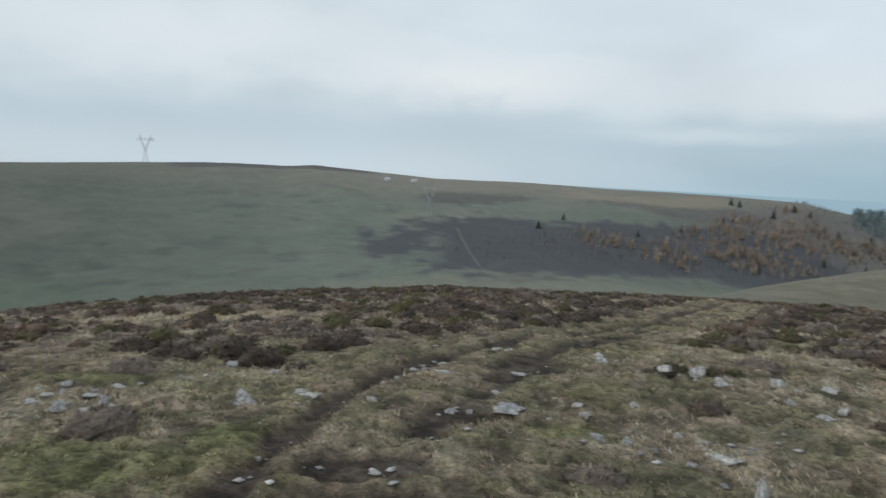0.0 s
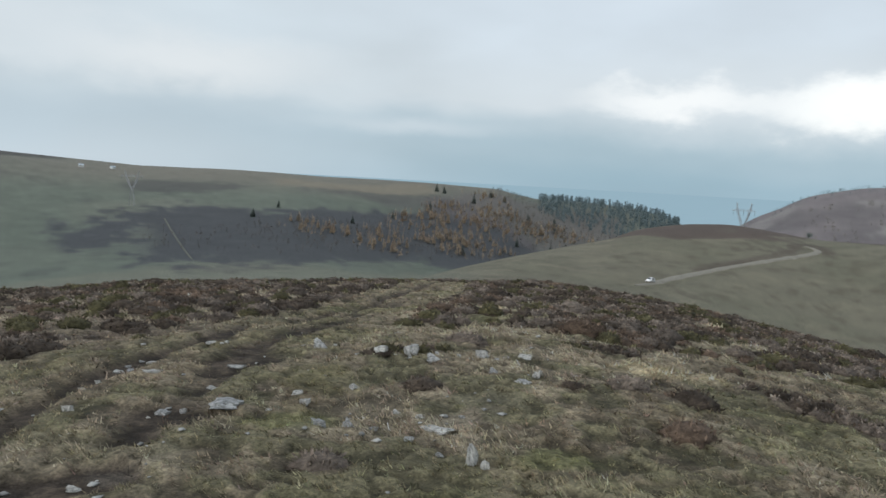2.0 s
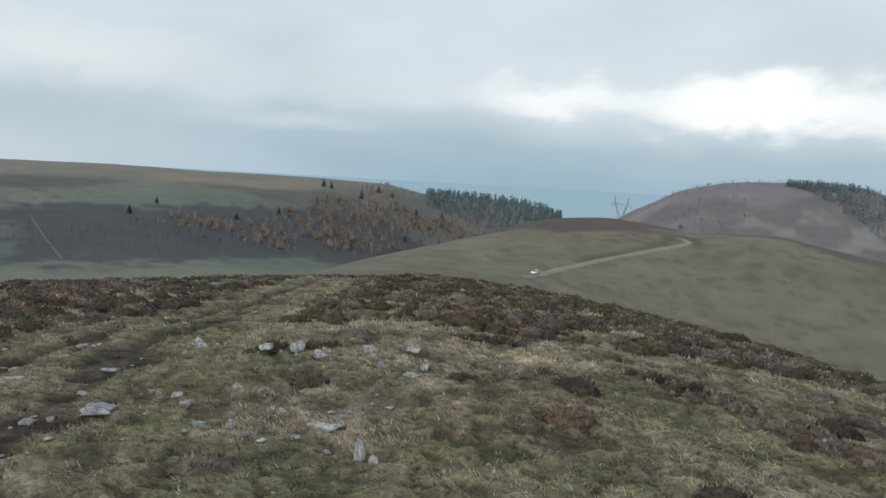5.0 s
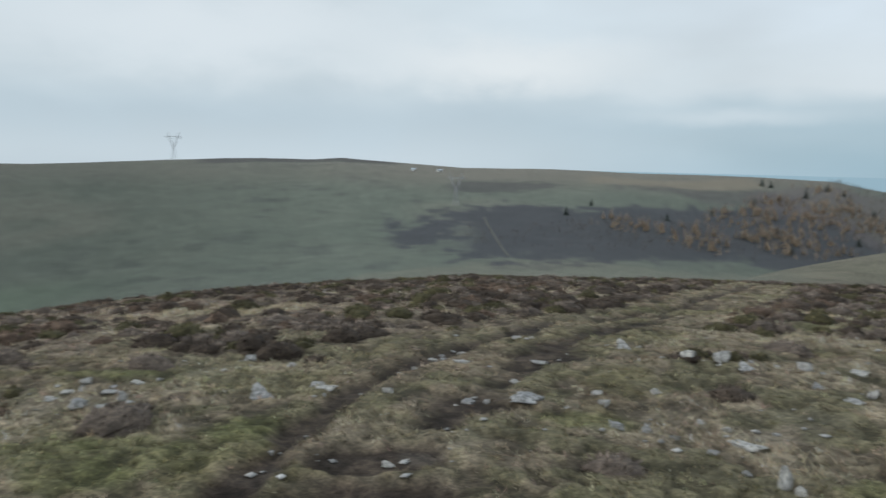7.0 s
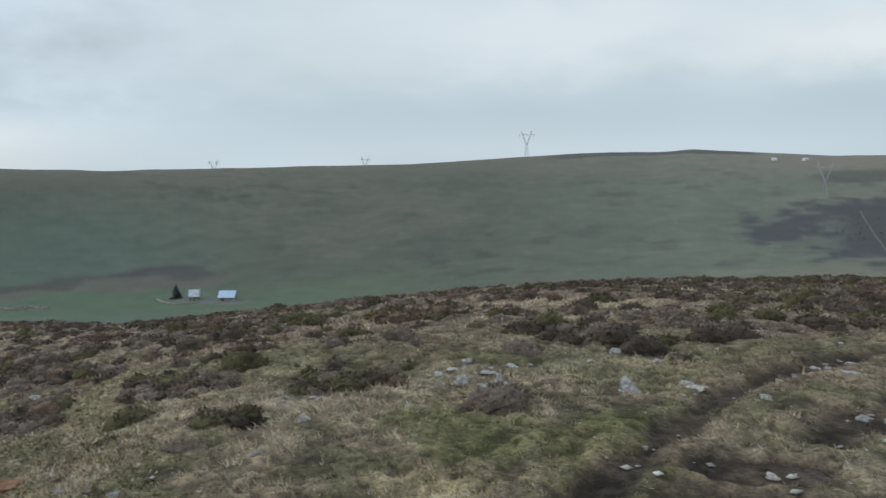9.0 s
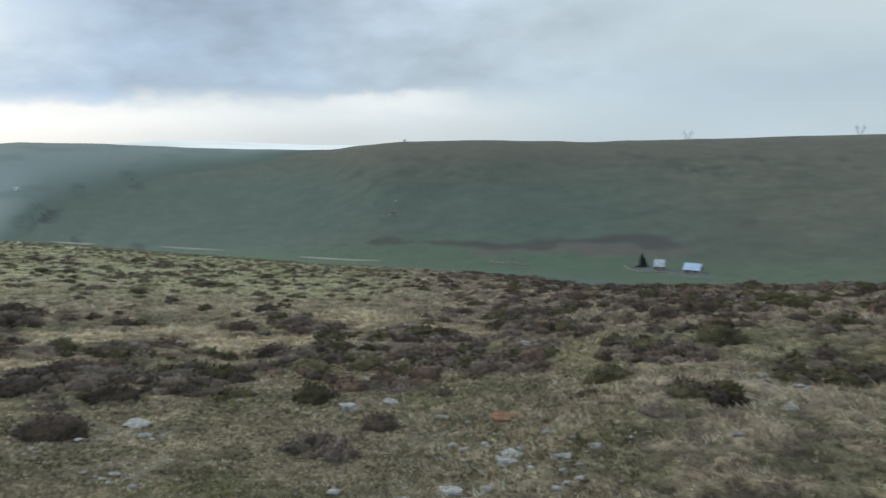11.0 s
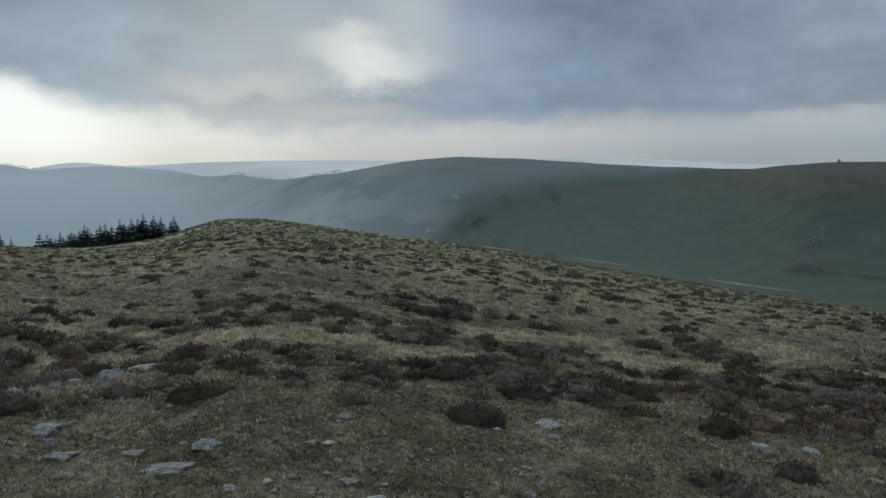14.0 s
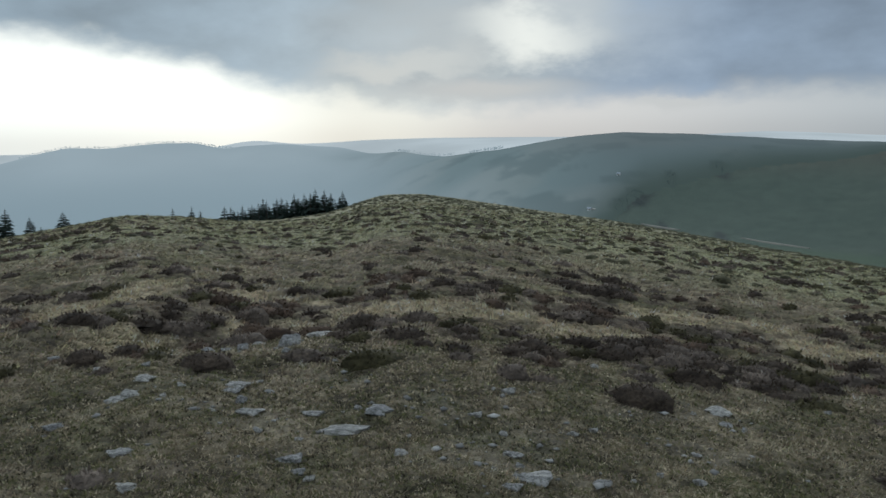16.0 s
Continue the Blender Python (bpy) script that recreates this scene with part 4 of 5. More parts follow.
def make_turf():
    """Close-bitten turf on the stony western shoulder: flecks of straw, moss and dead leaf."""
    n, blades = 95000, 4
    u = rng.random(n)
    r = 2.3 * (8.8 / 2.3) ** u
    a = np.radians(rng.uniform(48, 138, n))
    x, y = -np.sin(a) * r, np.cos(a) * r
    heather, soil, moss, pale, grit, tuss, clump = lookup(SURVEY["cover"], x, y)
    keep = rng.random(n) > np.clip(heather * 0.8 + soil * 0.9 + grit * 0.4, 0, 0.95)
    x, y, r, clump = x[keep], y[keep], r[keep], clump[keep]
    n = len(x)
    z = lookup([SURVEY["z"]], x, y)[0]
    tones = np.array([(0.048, 0.043, 0.032), (0.150, 0.157, 0.076), (0.270, 0.232, 0.158), (0.480, 0.425, 0.315)])
    pick = np.clip(rng.normal(1.65 + 0.9 * (clump - 0.5), 0.95, n), 0, 3).round().astype(int)
    colour = tones[pick] * np.exp(rng.normal(0, 0.2, (n, 1)))
    B = (n, blades)
    ang, lean, turn = rng.uniform(0, 6.28, B), rng.uniform(0.3, 1.5, B), rng.uniform(0, 6.28, B)
    length = (0.010 + 0.018 * rng.random(B)) * (0.8 + 0.06 * r)[:, None]
    width = (0.0022 + 0.0006 * r)[:, None] * rng.uniform(0.7, 1.5, B)
    foot = np.stack([x[:, None] + rng.normal(0, 0.010, B), y[:, None] + rng.normal(0, 0.010, B), np.broadcast_to(z[:, None] - 0.003, B)], -1)
    side = np.stack([np.cos(turn) * width, np.sin(turn) * width, 0 * width], -1)
    tip = foot + np.stack([np.cos(ang) * np.sin(lean), np.sin(ang) * np.sin(lean), np.cos(lean)], -1) * length[..., None]
    co = np.stack([foot - side, foot + side, tip], 2).reshape(-1, 3)
    col = np.repeat(np.repeat(colour[:, None], blades, 1), 3, axis=1).reshape(-1, 3)
    tagged(from_arrays("turf", co, np.arange(len(co)), 3, GRASS, col), "close-bitten dark turf flecked with straw", "turf", kind="stuff")


make_grass()
make_turf()
make_heather()
make_tussocks()


def make_pebbles():
    n = 15000
    x, y, r = scatter(n, 2.2, 11.0, 1.2)
    heather, soil, moss, pale, grit, tuss, clump = lookup(SURVEY["cover"], x, y)
    keep = rng.random(n) < np.clip(grit * 0.6 + soil * 0.01 + 0.008, 0, 1) * (1 - step(heather, 0.05, 0.2))
    x, y = x[keep], y[keep]
    n = len(x)
    z = lookup([SURVEY["z"]], x, y)[0]
    s = 0.008 + 0.032 * rng.random(n) ** 2.5
    unit = np.array([(1, 0, 0), (0.2, 1, 0.1), (-1, 0.1, 0), (-0.1, -1, 0), (0.1, 0, 0.42), (0, 0, -0.6)])
    co = unit[None] * s[:, None, None] * rng.uniform(0.6, 1.4, (n, 6, 3))
    a = rng.uniform(0, 6.28, n)
    ca, sa = np.cos(a)[:, None], np.sin(a)[:, None]
    co = np.stack([co[..., 0] * ca - co[..., 1] * sa, co[..., 0] * sa + co[..., 1] * ca, co[..., 2]], -1)
    co += np.stack([x, y, z + s * 0.35], -1)[:, None, :]
    f = np.array([(0, 1, 4), (1, 2, 4), (2, 3, 4), (3, 0, 4), (1, 0, 5), (2, 1, 5), (3, 2, 5), (0, 3, 5)])
    faces = (f[None] + np.arange(n)[:, None, None] * 6).reshape(-1)
    col = np.repeat(np.array((0.27, 0.272, 0.265)) * np.exp(rng.normal(0, 0.3, (n, 1))), 6, axis=0)
    ob = from_arrays("pebbles", co.reshape(-1, 3), faces, 3, BLADES, col)
    tagged(ob, "small pale limestone chips strewn over bare ground", "pebbles", kind="stuff")


make_pebbles()

# ---- stones ----
# Where each stone lies: x, y, breadth and height that shows, in metres.
TRACK_STONES = [(-1.30, 5.70, 0.18, 0.16), (-0.98, 6.10, 0.13, 0.08), (-0.86, 5.90, 0.17, 0.07), (-0.37, 5.78, 0.09, 0.08), (0.67, 5.61, 0.26, 0.10),
    (0.76, 8.21, 0.11, 0.05), (1.79, 7.65, 0.16, 0.13), (-0.33, 6.47, 0.06, 0.02), (-0.23, 6.73, 0.05, 0.02), (-0.09, 7.23, 0.10, 0.03), (0.01, 7.12,
    0.07, 0.03), (0.19, 6.96, 0.19, 0.03), (0.19, 7.52, 0.12, 0.03), (0.91, 7.21, 0.17, 0.03), (0.64, 6.48, 0.10, 0.04), (1.24, 5.98, 0.10, 0.06),
    (1.25, 5.71, 0.09, 0.07), (1.23, 5.12, 0.11, 0.07), (1.39, 5.01, 0.05, 0.05), (-0.22, 4.40, 0.08, 0.04), (-1.32, 6.72, 0.09, 0.04), (-1.80, 7.09,
    0.12, 0.08), (0.38, 5.73, 0.05, 0.05), (0.24, 5.72, 0.12, 0.02), (-0.94, 4.51, 0.04, 0.02)]
SLOPE_STONES = [(2.26, 7.13, 0.15, 0.12), (2.54, 7.02, 0.15, 0.14), (2.66, 6.69, 0.15, 0.10), (3.17, 6.76, 0.14, 0.10), (3.64, 6.80, 0.16, 0.09),
    (3.33, 5.92, 0.09, 0.09), (3.05, 5.64, 0.16, 0.06), (3.02, 6.16, 0.08, 0.08), (3.68, 5.90, 0.08, 0.05), (1.71, 6.01, 0.09, 0.06), (1.97, 4.77,
    0.26, 0.08), (1.94, 4.12, 0.08, 0.15), (1.99, 4.03, 0.06, 0.07), (1.72, 4.66, 0.08, 0.05), (1.59, 5.00, 0.07, 0.04), (1.42, 5.00, 0.06, 0.08),
    (1.99, 5.17, 0.08, 0.04), (1.89, 5.41, 0.07, 0.03), (1.84, 4.39, 0.06, 0.03)]
HEAP_STONES = [(-2.64, 5.54, 0.15, 0.09), (-2.40, 5.38, 0.13, 0.12), (-2.39, 5.71, 0.08, 0.09), (-2.93, 6.24, 0.10, 0.07), (-2.60, 5.98, 0.16, 0.06),
    (-2.96, 5.76, 0.10, 0.05), (-2.21, 5.09, 0.05, 0.03), (-2.46, 6.15, 0.11, 0.05), (-2.96, 5.99, 0.11, 0.04), (-3.30, 4.27, 0.09, 0.04), (-3.02,
    3.47, 0.07, 0.04)]
OUTCROP_STONES = [(-5.31, -2.88, 0.22, 0.06), (-5.13, -2.82, 0.17, 0.07), (-4.93, -2.65, 0.09, 0.07), (-4.69, -2.47, 0.20, 0.08), (-6.90, -3.17, 0.23,
    0.16), (-6.77, -3.59, 0.13, 0.09), (-7.18, -3.60, 0.17, 0.06), (-6.63, -3.86, 0.14, 0.05), (-6.71, -3.75, 0.13, 0.04), (-6.31, -3.77, 0.21, 0.03),
    (-6.26, -3.66, 0.09, 0.03), (-6.56, -4.17, 0.07, 0.04), (-7.46, -3.06, 0.29, 0.08), (-6.62, -3.07, 0.09, 0.05), (-6.64, -2.44, 0.13, 0.04),
    (-4.67, -3.45, 0.17, 0.05), (-4.77, -3.41, 0.13, 0.07), (-4.81, -1.61, 0.21, 0.09), (-4.53, -1.76, 0.35, 0.05), (-4.83, -2.08, 0.16, 0.04),
    (-3.96, -1.86, 0.15, 0.06), (-3.74, -1.66, 0.07, 0.03), (-3.77, -2.78, 0.15, 0.04), (-3.33, -2.44, 0.11, 0.04)]
LOOSE_STONES = [(-5.00, -1.82, 0.06, 0.03), (-4.15, -3.53, 0.13, 0.03), (-5.60, -4.29, 0.07, 0.03), (-5.58, -3.82, 0.08, 0.03), (-5.12, -3.22, 0.07,
    0.03), (-5.19, -3.58, 0.18, 0.07), (-5.31, -2.62, 0.08, 0.03), (-4.41, -2.28, 0.07, 0.02), (-4.14, -1.26, 0.10, 0.03), (-3.81, -1.75, 0.08, 0.03),
    (-5.75, -4.82, 0.11, 0.04), (-6.40, -2.51, 0.06, 0.03)]
WEST_STONES = [(-6.91, -0.28, 0.08, 0.05), (-5.56, -0.86, 0.11, 0.07), (-4.91, -0.99, 0.10, 0.04), (-6.03, 0.65, 0.21, 0.08), (-5.69, 0.66, 0.11,
    0.04), (-4.94, -0.36, 0.07, 0.04), (-4.32, -0.67, 0.12, 0.03), (-3.95, -0.52, 0.22, 0.08), (-3.83, -0.61, 0.12, 0.06), (-4.71, -0.78, 0.06, 0.02),
    (-4.40, 0.14, 0.04, 0.02), (-4.41, 0.36, 0.09, 0.02), (-5.09, -0.24, 0.06, 0.03), (-4.10, -0.18, 0.12, 0.02)]
NORTH_STONES = [(-7.12, 4.89, 0.18, 0.10), (-7.09, 2.97, 0.12, 0.07), (-5.71, 2.19, 0.16, 0.08), (-5.68, 2.54, 0.14, 0.07), (-4.62, 2.94, 0.19, 0.10),
    (-3.91, 2.55, 0.18, 0.06), (-3.82, 2.44, 0.16, 0.04), (-3.53, 2.62, 0.12, 0.04), (-4.03, 2.89, 0.11, 0.05), (-3.47, 2.81, 0.07, 0.05), (-5.04,
    2.66, 0.10, 0.05), (-4.23, 3.50, 0.07, 0.04), (-4.86, 2.78, 0.06, 0.03), (-3.88, 1.79, 0.12, 0.05), (-3.77, 2.03, 0.15, 0.05), (-3.61, 2.15, 0.08,
    0.03), (-3.30, 4.32, 0.07, 0.04), (-4.32, 2.24, 0.06, 0.03), (-6.51, 1.53, 0.06, 0.04)]


def rock_mesh(name, seed, mat, cuts=10):
    """An angular lump about one metre across: a ball cut by random planes, then roughened."""
    rnd = random.Random(seed)
    bm = bmesh.new()
    bmesh.ops.create_icosphere(bm, subdivisions=4, radius=0.6)
    planes = []
    for _ in range(cuts):
        v = Vector((rnd.gauss(0, 1), rnd.gauss(0, 1), rnd.gauss(0, 1) * 1.2)).normalized()
        planes.append((v, rnd.uniform(0.22, 0.44)))
    off = Vector((seed * 3.1, seed * 1.7, 0))
    for v in bm.verts:
        for n, d in planes:
            over = v.co.dot(n) - d
            if over > 0:
                v.co -= n * over * 0.93
        v.co += v.co.normalized() * (noise.noise(v.co * 2.6 + off) * 0.16 + noise.noise(v.co * 8.0 + off) * 0.05)
    for f in bm.faces:
        f.smooth = False
    me = bpy.data.meshes.new(name)
    bm.to_mesh(me)
    bm.free()
    lo = [min(v.co[i] for v in me.vertices) for i in range(3)]
    hi = [max(v.co[i] for v in me.vertices) for i in range(3)]
    for v in me.vertices:
        v.co = [(v.co[i] - (lo[i] + hi[i]) / 2) / (hi[i] - lo[i]) for i in range(3)]
    me.materials.append(mat)
    return me


ROCKS = [rock_mesh("stone", 10 + i, ROCK) for i in range(10)]
RED = rock_mesh("stone", 40, RED_ROCK)


def put_stones(table, label, seed, depth=0.75):
    rnd = random.Random(seed)
    for i, (x, y, w, h) in enumerate(table):
        r = math.hypot(x, y)
        red = label.startswith("grey") and abs(x + 4.62) < 0.02
        ob = new("stone", RED if red else ROCKS[rnd.randrange(len(ROCKS))])
        # part of the height that shows is the top seen from above
        drop = min(0.45, 1.6 / r)
        deep = min(w * depth, h * 1.6 + 0.04)
        tall = max(h - deep * drop, 0.5 * h, 0.03) / 0.72
        away = math.degrees(math.atan2(-x, y))
        cx, cy = x * (1 + deep * 0.45 / r), y * (1 + deep * 0.45 / r)
        ob.matrix_world = pose(cx, cy, ground_z(cx, cy) + tall * 0.17, rnd.uniform(-5, 5), rnd.uniform(-5, 5), away + rnd.uniform(-14, 14)) @ Matrix.Diagonal((w * 1.02, deep * 1.05, tall * 1.1, 1))
        if w > 0.1:
            for _ in range(rnd.randrange(3)):
                a, q, s = rnd.uniform(0, 6.28), rnd.uniform(0.6, 1.6) * w + 0.05, rnd.uniform(0.02, 0.05)
                bx, by = cx + q * math.cos(a), cy + q * math.sin(a)
                chip = new("stone", ROCKS[rnd.randrange(len(ROCKS))])
                chip.matrix_world = pose(bx, by, ground_z(bx, by) + s * 0.05, rnd.uniform(-12, 12), rnd.uniform(-12, 12), rnd.uniform(0, 360)) @ Matrix.Diagonal((s * 1.3, s, s * 0.8, 1))
                tagged(chip, "small broken piece of pale limestone", "stone", "stones on the hilltop")
        text = "rusty orange sandstone rock on thin turf" if red else label
        tagged(ob, text, "stone", "stones on the hilltop")


put_stones(TRACK_STONES, "pale limestone rock beside the rutted track", 1)
put_stones(SLOPE_STONES, "weathered white limestone rock in dry grass", 2)
put_stones(HEAP_STONES, "pale limestone rock in a low heap", 3)
put_stones(OUTCROP_STONES, "flat grey limestone slab breaking through turf", 4)
put_stones(LOOSE_STONES, "small pale limestone rock on mossy turf", 5)
put_stones(WEST_STONES, "low grey limestone rock half sunk in turf", 6)
put_stones(NORTH_STONES, "grey limestone rock on stony grass", 7)


# ---- things ----
def part(name, bm, mat, parent, label="", smooth=False):
    """Links a bmesh as one mesh object under a thing or a part."""
    if smooth:
        for f in bm.faces:
            f.smooth = True
    me = bpy.data.meshes.new(name)
    bm.to_mesh(me)
    bm.free()
    me.materials.append(mat)
    ob = new(name, me)
    ob.parent = parent
    if label:
        ob["label"] = label
    return ob


def add_box(bm, lo, hi, m=None):
    """A box between two corners."""
    lo, hi = Vector(lo), Vector(hi)
    at = Matrix.Translation((lo + hi) / 2) @ Matrix.Diagonal((*(hi - lo), 1))
    bmesh.ops.create_cube(bm, size=1, matrix=(m @ at) if m else at)
    return bm


def box(lo, hi, bevel=0.0, m=None):
    bm = add_box(bmesh.new(), lo, hi, m)
    if bevel:
        bmesh.ops.bevel(bm, geom=bm.edges[:], offset=bevel, segments=2, affect="EDGES")
    return bm


def add_strut(bm, a, b, w):
    """A square bar from a to b."""
    a, b = Vector(a), Vector(b)
    q = (b - a).to_track_quat("Z", "Y").to_matrix().to_4x4()
    bmesh.ops.create_cube(bm, size=1, matrix=Matrix.Translation((a + b) / 2) @ q @ Matrix.Diagonal((w, w, (b - a).length, 1)))


SPRUCE_GREEN = mottled("spruce_needles", (0.022, 0.040, 0.034), (0.050, 0.076, 0.064), 9.0)
# fir needles lightened to stand for distance haze
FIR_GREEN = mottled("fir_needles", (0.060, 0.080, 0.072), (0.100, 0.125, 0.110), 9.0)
LARCH_GOLD = mottled("larch_needles", (0.40, 0.32, 0.235), (0.54, 0.44, 0.325), 8.0)
LARCH_PALE = mottled("pale_larch", (0.20, 0.165, 0.13), (0.34, 0.27, 0.20), 0.05)
BARK = mottled("grey_bark", (0.05, 0.042, 0.035), (0.11, 0.095, 0.08), 12.0)
BRUSHWOOD = mottled("bare_brush", (0.070, 0.068, 0.066), (0.125, 0.115, 0.105), 0.2, where="Object")
# far trees paler and bluer: distance haze put into the needle colour
HAZED_GREEN = mottled("hazed_conifers", (0.096, 0.135, 0.145), (0.135, 0.176, 0.186), 0.06)
FAR_BROWN = mottled("far_broadleaf", (0.12, 0.115, 0.10), (0.19, 0.175, 0.145), 0.06)
STEEL = mottled("galvanised_steel", (0.25, 0.265, 0.275), (0.36, 0.375, 0.39), 2.0, 0.55, 0.3)
GLASS_INSULATOR = mottled("glass_insulator", (0.10, 0.14, 0.14), (0.18, 0.22, 0.22), 5.0, 0.2)
WALL_STONE = mottled("rubble_wall", (0.15, 0.15, 0.15), (0.30, 0.29, 0.27), 3.0, bumpy=0.1)
SHEET_ROOF = mottled("sheet_metal_roof", (0.34, 0.49, 0.68), (0.46, 0.60, 0.76), 0.7, 0.5, 0.0, 0.5)
OLD_ROOF = mottled("weathered_roof", (0.30, 0.36, 0.42), (0.58, 0.64, 0.70), 0.35, 0.6)
TIMBER = mottled("dark_timber", (0.05, 0.04, 0.03), (0.11, 0.09, 0.07), 4.0)
LIME = mottled("whitewash", (0.60, 0.62, 0.62), (0.78, 0.79, 0.78), 1.5)
DARK_GAP, _t, _p = material("dark_opening", 0.6)
_p.inputs["Base Color"].default_value = (0.02, 0.022, 0.025, 1)
CAR_WHITE, _t, _p = material("white_car_paint", 0.25, 0.0, 0.5)
_p.inputs["Base Color"].default_value = (0.78, 0.79, 0.80, 1)
CAR_GLASS, _t, _p = material("tinted_glass", 0.08, 0.0, 0.6)
_p.inputs["Base Color"].default_value = (0.02, 0.03, 0.035, 1)
RUBBER, _t, _p = material("tyre_rubber", 0.85)
_p.inputs["Base Color"].default_value = (0.02, 0.02, 0.02, 1)
ALLOY, _t, _p = material("alloy_rim", 0.35, 0.9)
_p.inputs["Base Color"].default_value = (0.55, 0.56, 0.58, 1)
LAMP_RED, _t, _p = material("red_lens", 0.2)
_p.inputs["Base Color"].default_value = (0.35, 0.02, 0.02, 1)
LAMP_CLEAR, _t, _p = material("clear_lens", 0.15)
_p.inputs["Base Color"].default_value = (0.75, 0.77, 0.78, 1)


# ---- conifers ----
def conifer(label, category, seed, needles, levels, spread, droop, start=0.06, bare=0.0):
    """A conifer one metre high, to be scaled: a tapered trunk and whorls of drooping, forked sprays."""
    rnd = random.Random(seed)
    tree = tagged(new(category.replace(" ", "_")), label, category)
    bm = bmesh.new()
    bmesh.ops.create_cone(bm, cap_ends=True, segments=7, radius1=0.022, radius2=0.003, depth=1.02, matrix=Matrix.Translation((0, 0, 0.49)))
    part("trunk", bm, BARK, tree)
    bm = bmesh.new()
    for i in range(levels):
        t = start + (1 - start) * (i + rnd.uniform(-0.3, 0.3)) / levels
        t = min(max(t, start), 0.985)
        reach = spread * (1 - t) ** 0.8 * rnd.uniform(0.75, 1.15) + 0.012
        for k in range(rnd.choice((6, 7, 8))):
            if rnd.random() < bare:
                continue
            a = rnd.uniform(0, 6.28)
            L_ = reach * rnd.uniform(0.65, 1.2)
            out = Vector((math.cos(a), math.sin(a), 0))
            side = Vector((-math.sin(a), math.cos(a), 0))
            root = Vector((0, 0, t))
            for f in (-0.45, 0.0, 0.45):
                d = (out + side * f).normalized()
                l = L_ * (1.0 if f == 0 else 0.75)
                tip = root + d * l + Vector((0, 0, -droop * l + 0.25 * l * l))
                mid = root + d * l * 0.55 + Vector((0, 0, 0.10 * l - droop * 0.3 * l))
                w = Vector((-d.y, d.x, 0)) * l * 0.30
                hang = Vector((0, 0, -0.26 * l))
                vs = [bm.verts.new(p) for p in (root, mid + w, tip, mid - w, mid + hang)]
                bm.faces.new((vs[0], vs[1], vs[2]))
                bm.faces.new((vs[0], vs[2], vs[3]))
                bm.faces.new((vs[0], vs[4], vs[2]))
    for k in range(3):
        a = rnd.uniform(0, 6.28)
        vs = [bm.verts.new(p) for p in ((0.006 * math.cos(a), 0.006 * math.sin(a), 0.95), (-0.006 * math.cos(a), -0.006 * math.sin(a), 0.95), (0, 0, 1.03))]
        bm.faces.new(vs)
    part("crown", bm, needles, tree)
    return tree


def plant(proto, x, y, tall, rnd, stout=1.0):
    ob = copy_thing(proto, pose(x, y, ground_z(x, y) - 0.15, rnd.uniform(-2, 2), rnd.uniform(-2, 2), rnd.uniform(0, 360)))
    ob.matrix_world = ob.matrix_basis @ Matrix.Diagonal((tall * stout, tall * stout, tall, 1))
    return ob


def on_heading(az, r):
    a = radians(az)
    return -math.sin(a) * r, math.cos(a) * r


tree_rnd = random.Random(12)
SPRUCES = [conifer("dark green spruce with drooping boughs on the spur", "spruce tree", 60 + i, SPRUCE_GREEN, 30, 0.25, 0.30, 0.02) for i in range(4)]
for s in SPRUCES:
    s["group"] = "spruce plantation"
# heading of each tree and how high its top stands against the eye
ROW = [(121.8, -4.44), (120.6, -4.36), (120.0, -4.63), (118.4, -4.38), (118.0, -4.47), (117.4, -4.76), (117.0, -4.37), (116.4, -4.39), (116.0, -4.27), (115.7, -3.94),
       (115.4, -4.09), (114.7, -3.97), (114.3, -3.92), (113.3, -3.67), (112.7, -3.69), (112.3, -3.63), (111.9, -3.37), (111.3, -3.45), (110.75, -3.63), (109.86, -3.56)]
for i, (az, top) in enumerate(ROW):
    r = 205 + tree_rnd.uniform(-6, 10) - max(0, az - 113) * 4
    x, y = on_heading(az, r)
    tall = EYE + r * math.tan(radians(top)) - ground_z(x, y)
    plant(SPRUCES[i % 4], x, y, tall, tree_rnd, 1.35)
for i in range(44):
    az = tree_rnd.uniform(109.9, 118.3)
    r = 212 + tree_rnd.uniform(0, 26) - max(0, az - 113) * 4
    x, y = on_heading(az, r)
    top = np.interp(az, (109.8, 111.5, 113, 116, 118.5), (-4.0, -3.75, -4.0, -4.5, -4.9)) + tree_rnd.uniform(-0.25, 0.1)
    tall = max(4.0, EYE + r * math.tan(radians(top)) - ground_z(x, y))
    plant(SPRUCES[i % 4], x, y, tall, tree_rnd, 1.3)
for i, (az, top, r) in enumerate(((132.2, -3.92, 105), (130.7, -4.5, 108), (128.7, -4.24, 110), (130.1, -5.15, 112), (134.5, -4.0, 104), (136.5, -3.6, 108))):
    x, y = on_heading(az, r)
    tall = EYE + r * math.tan(radians(top)) - ground_z(x, y)
    plant(SPRUCES[(i + 1) % 4], x, y, tall, tree_rnd, 1.7)

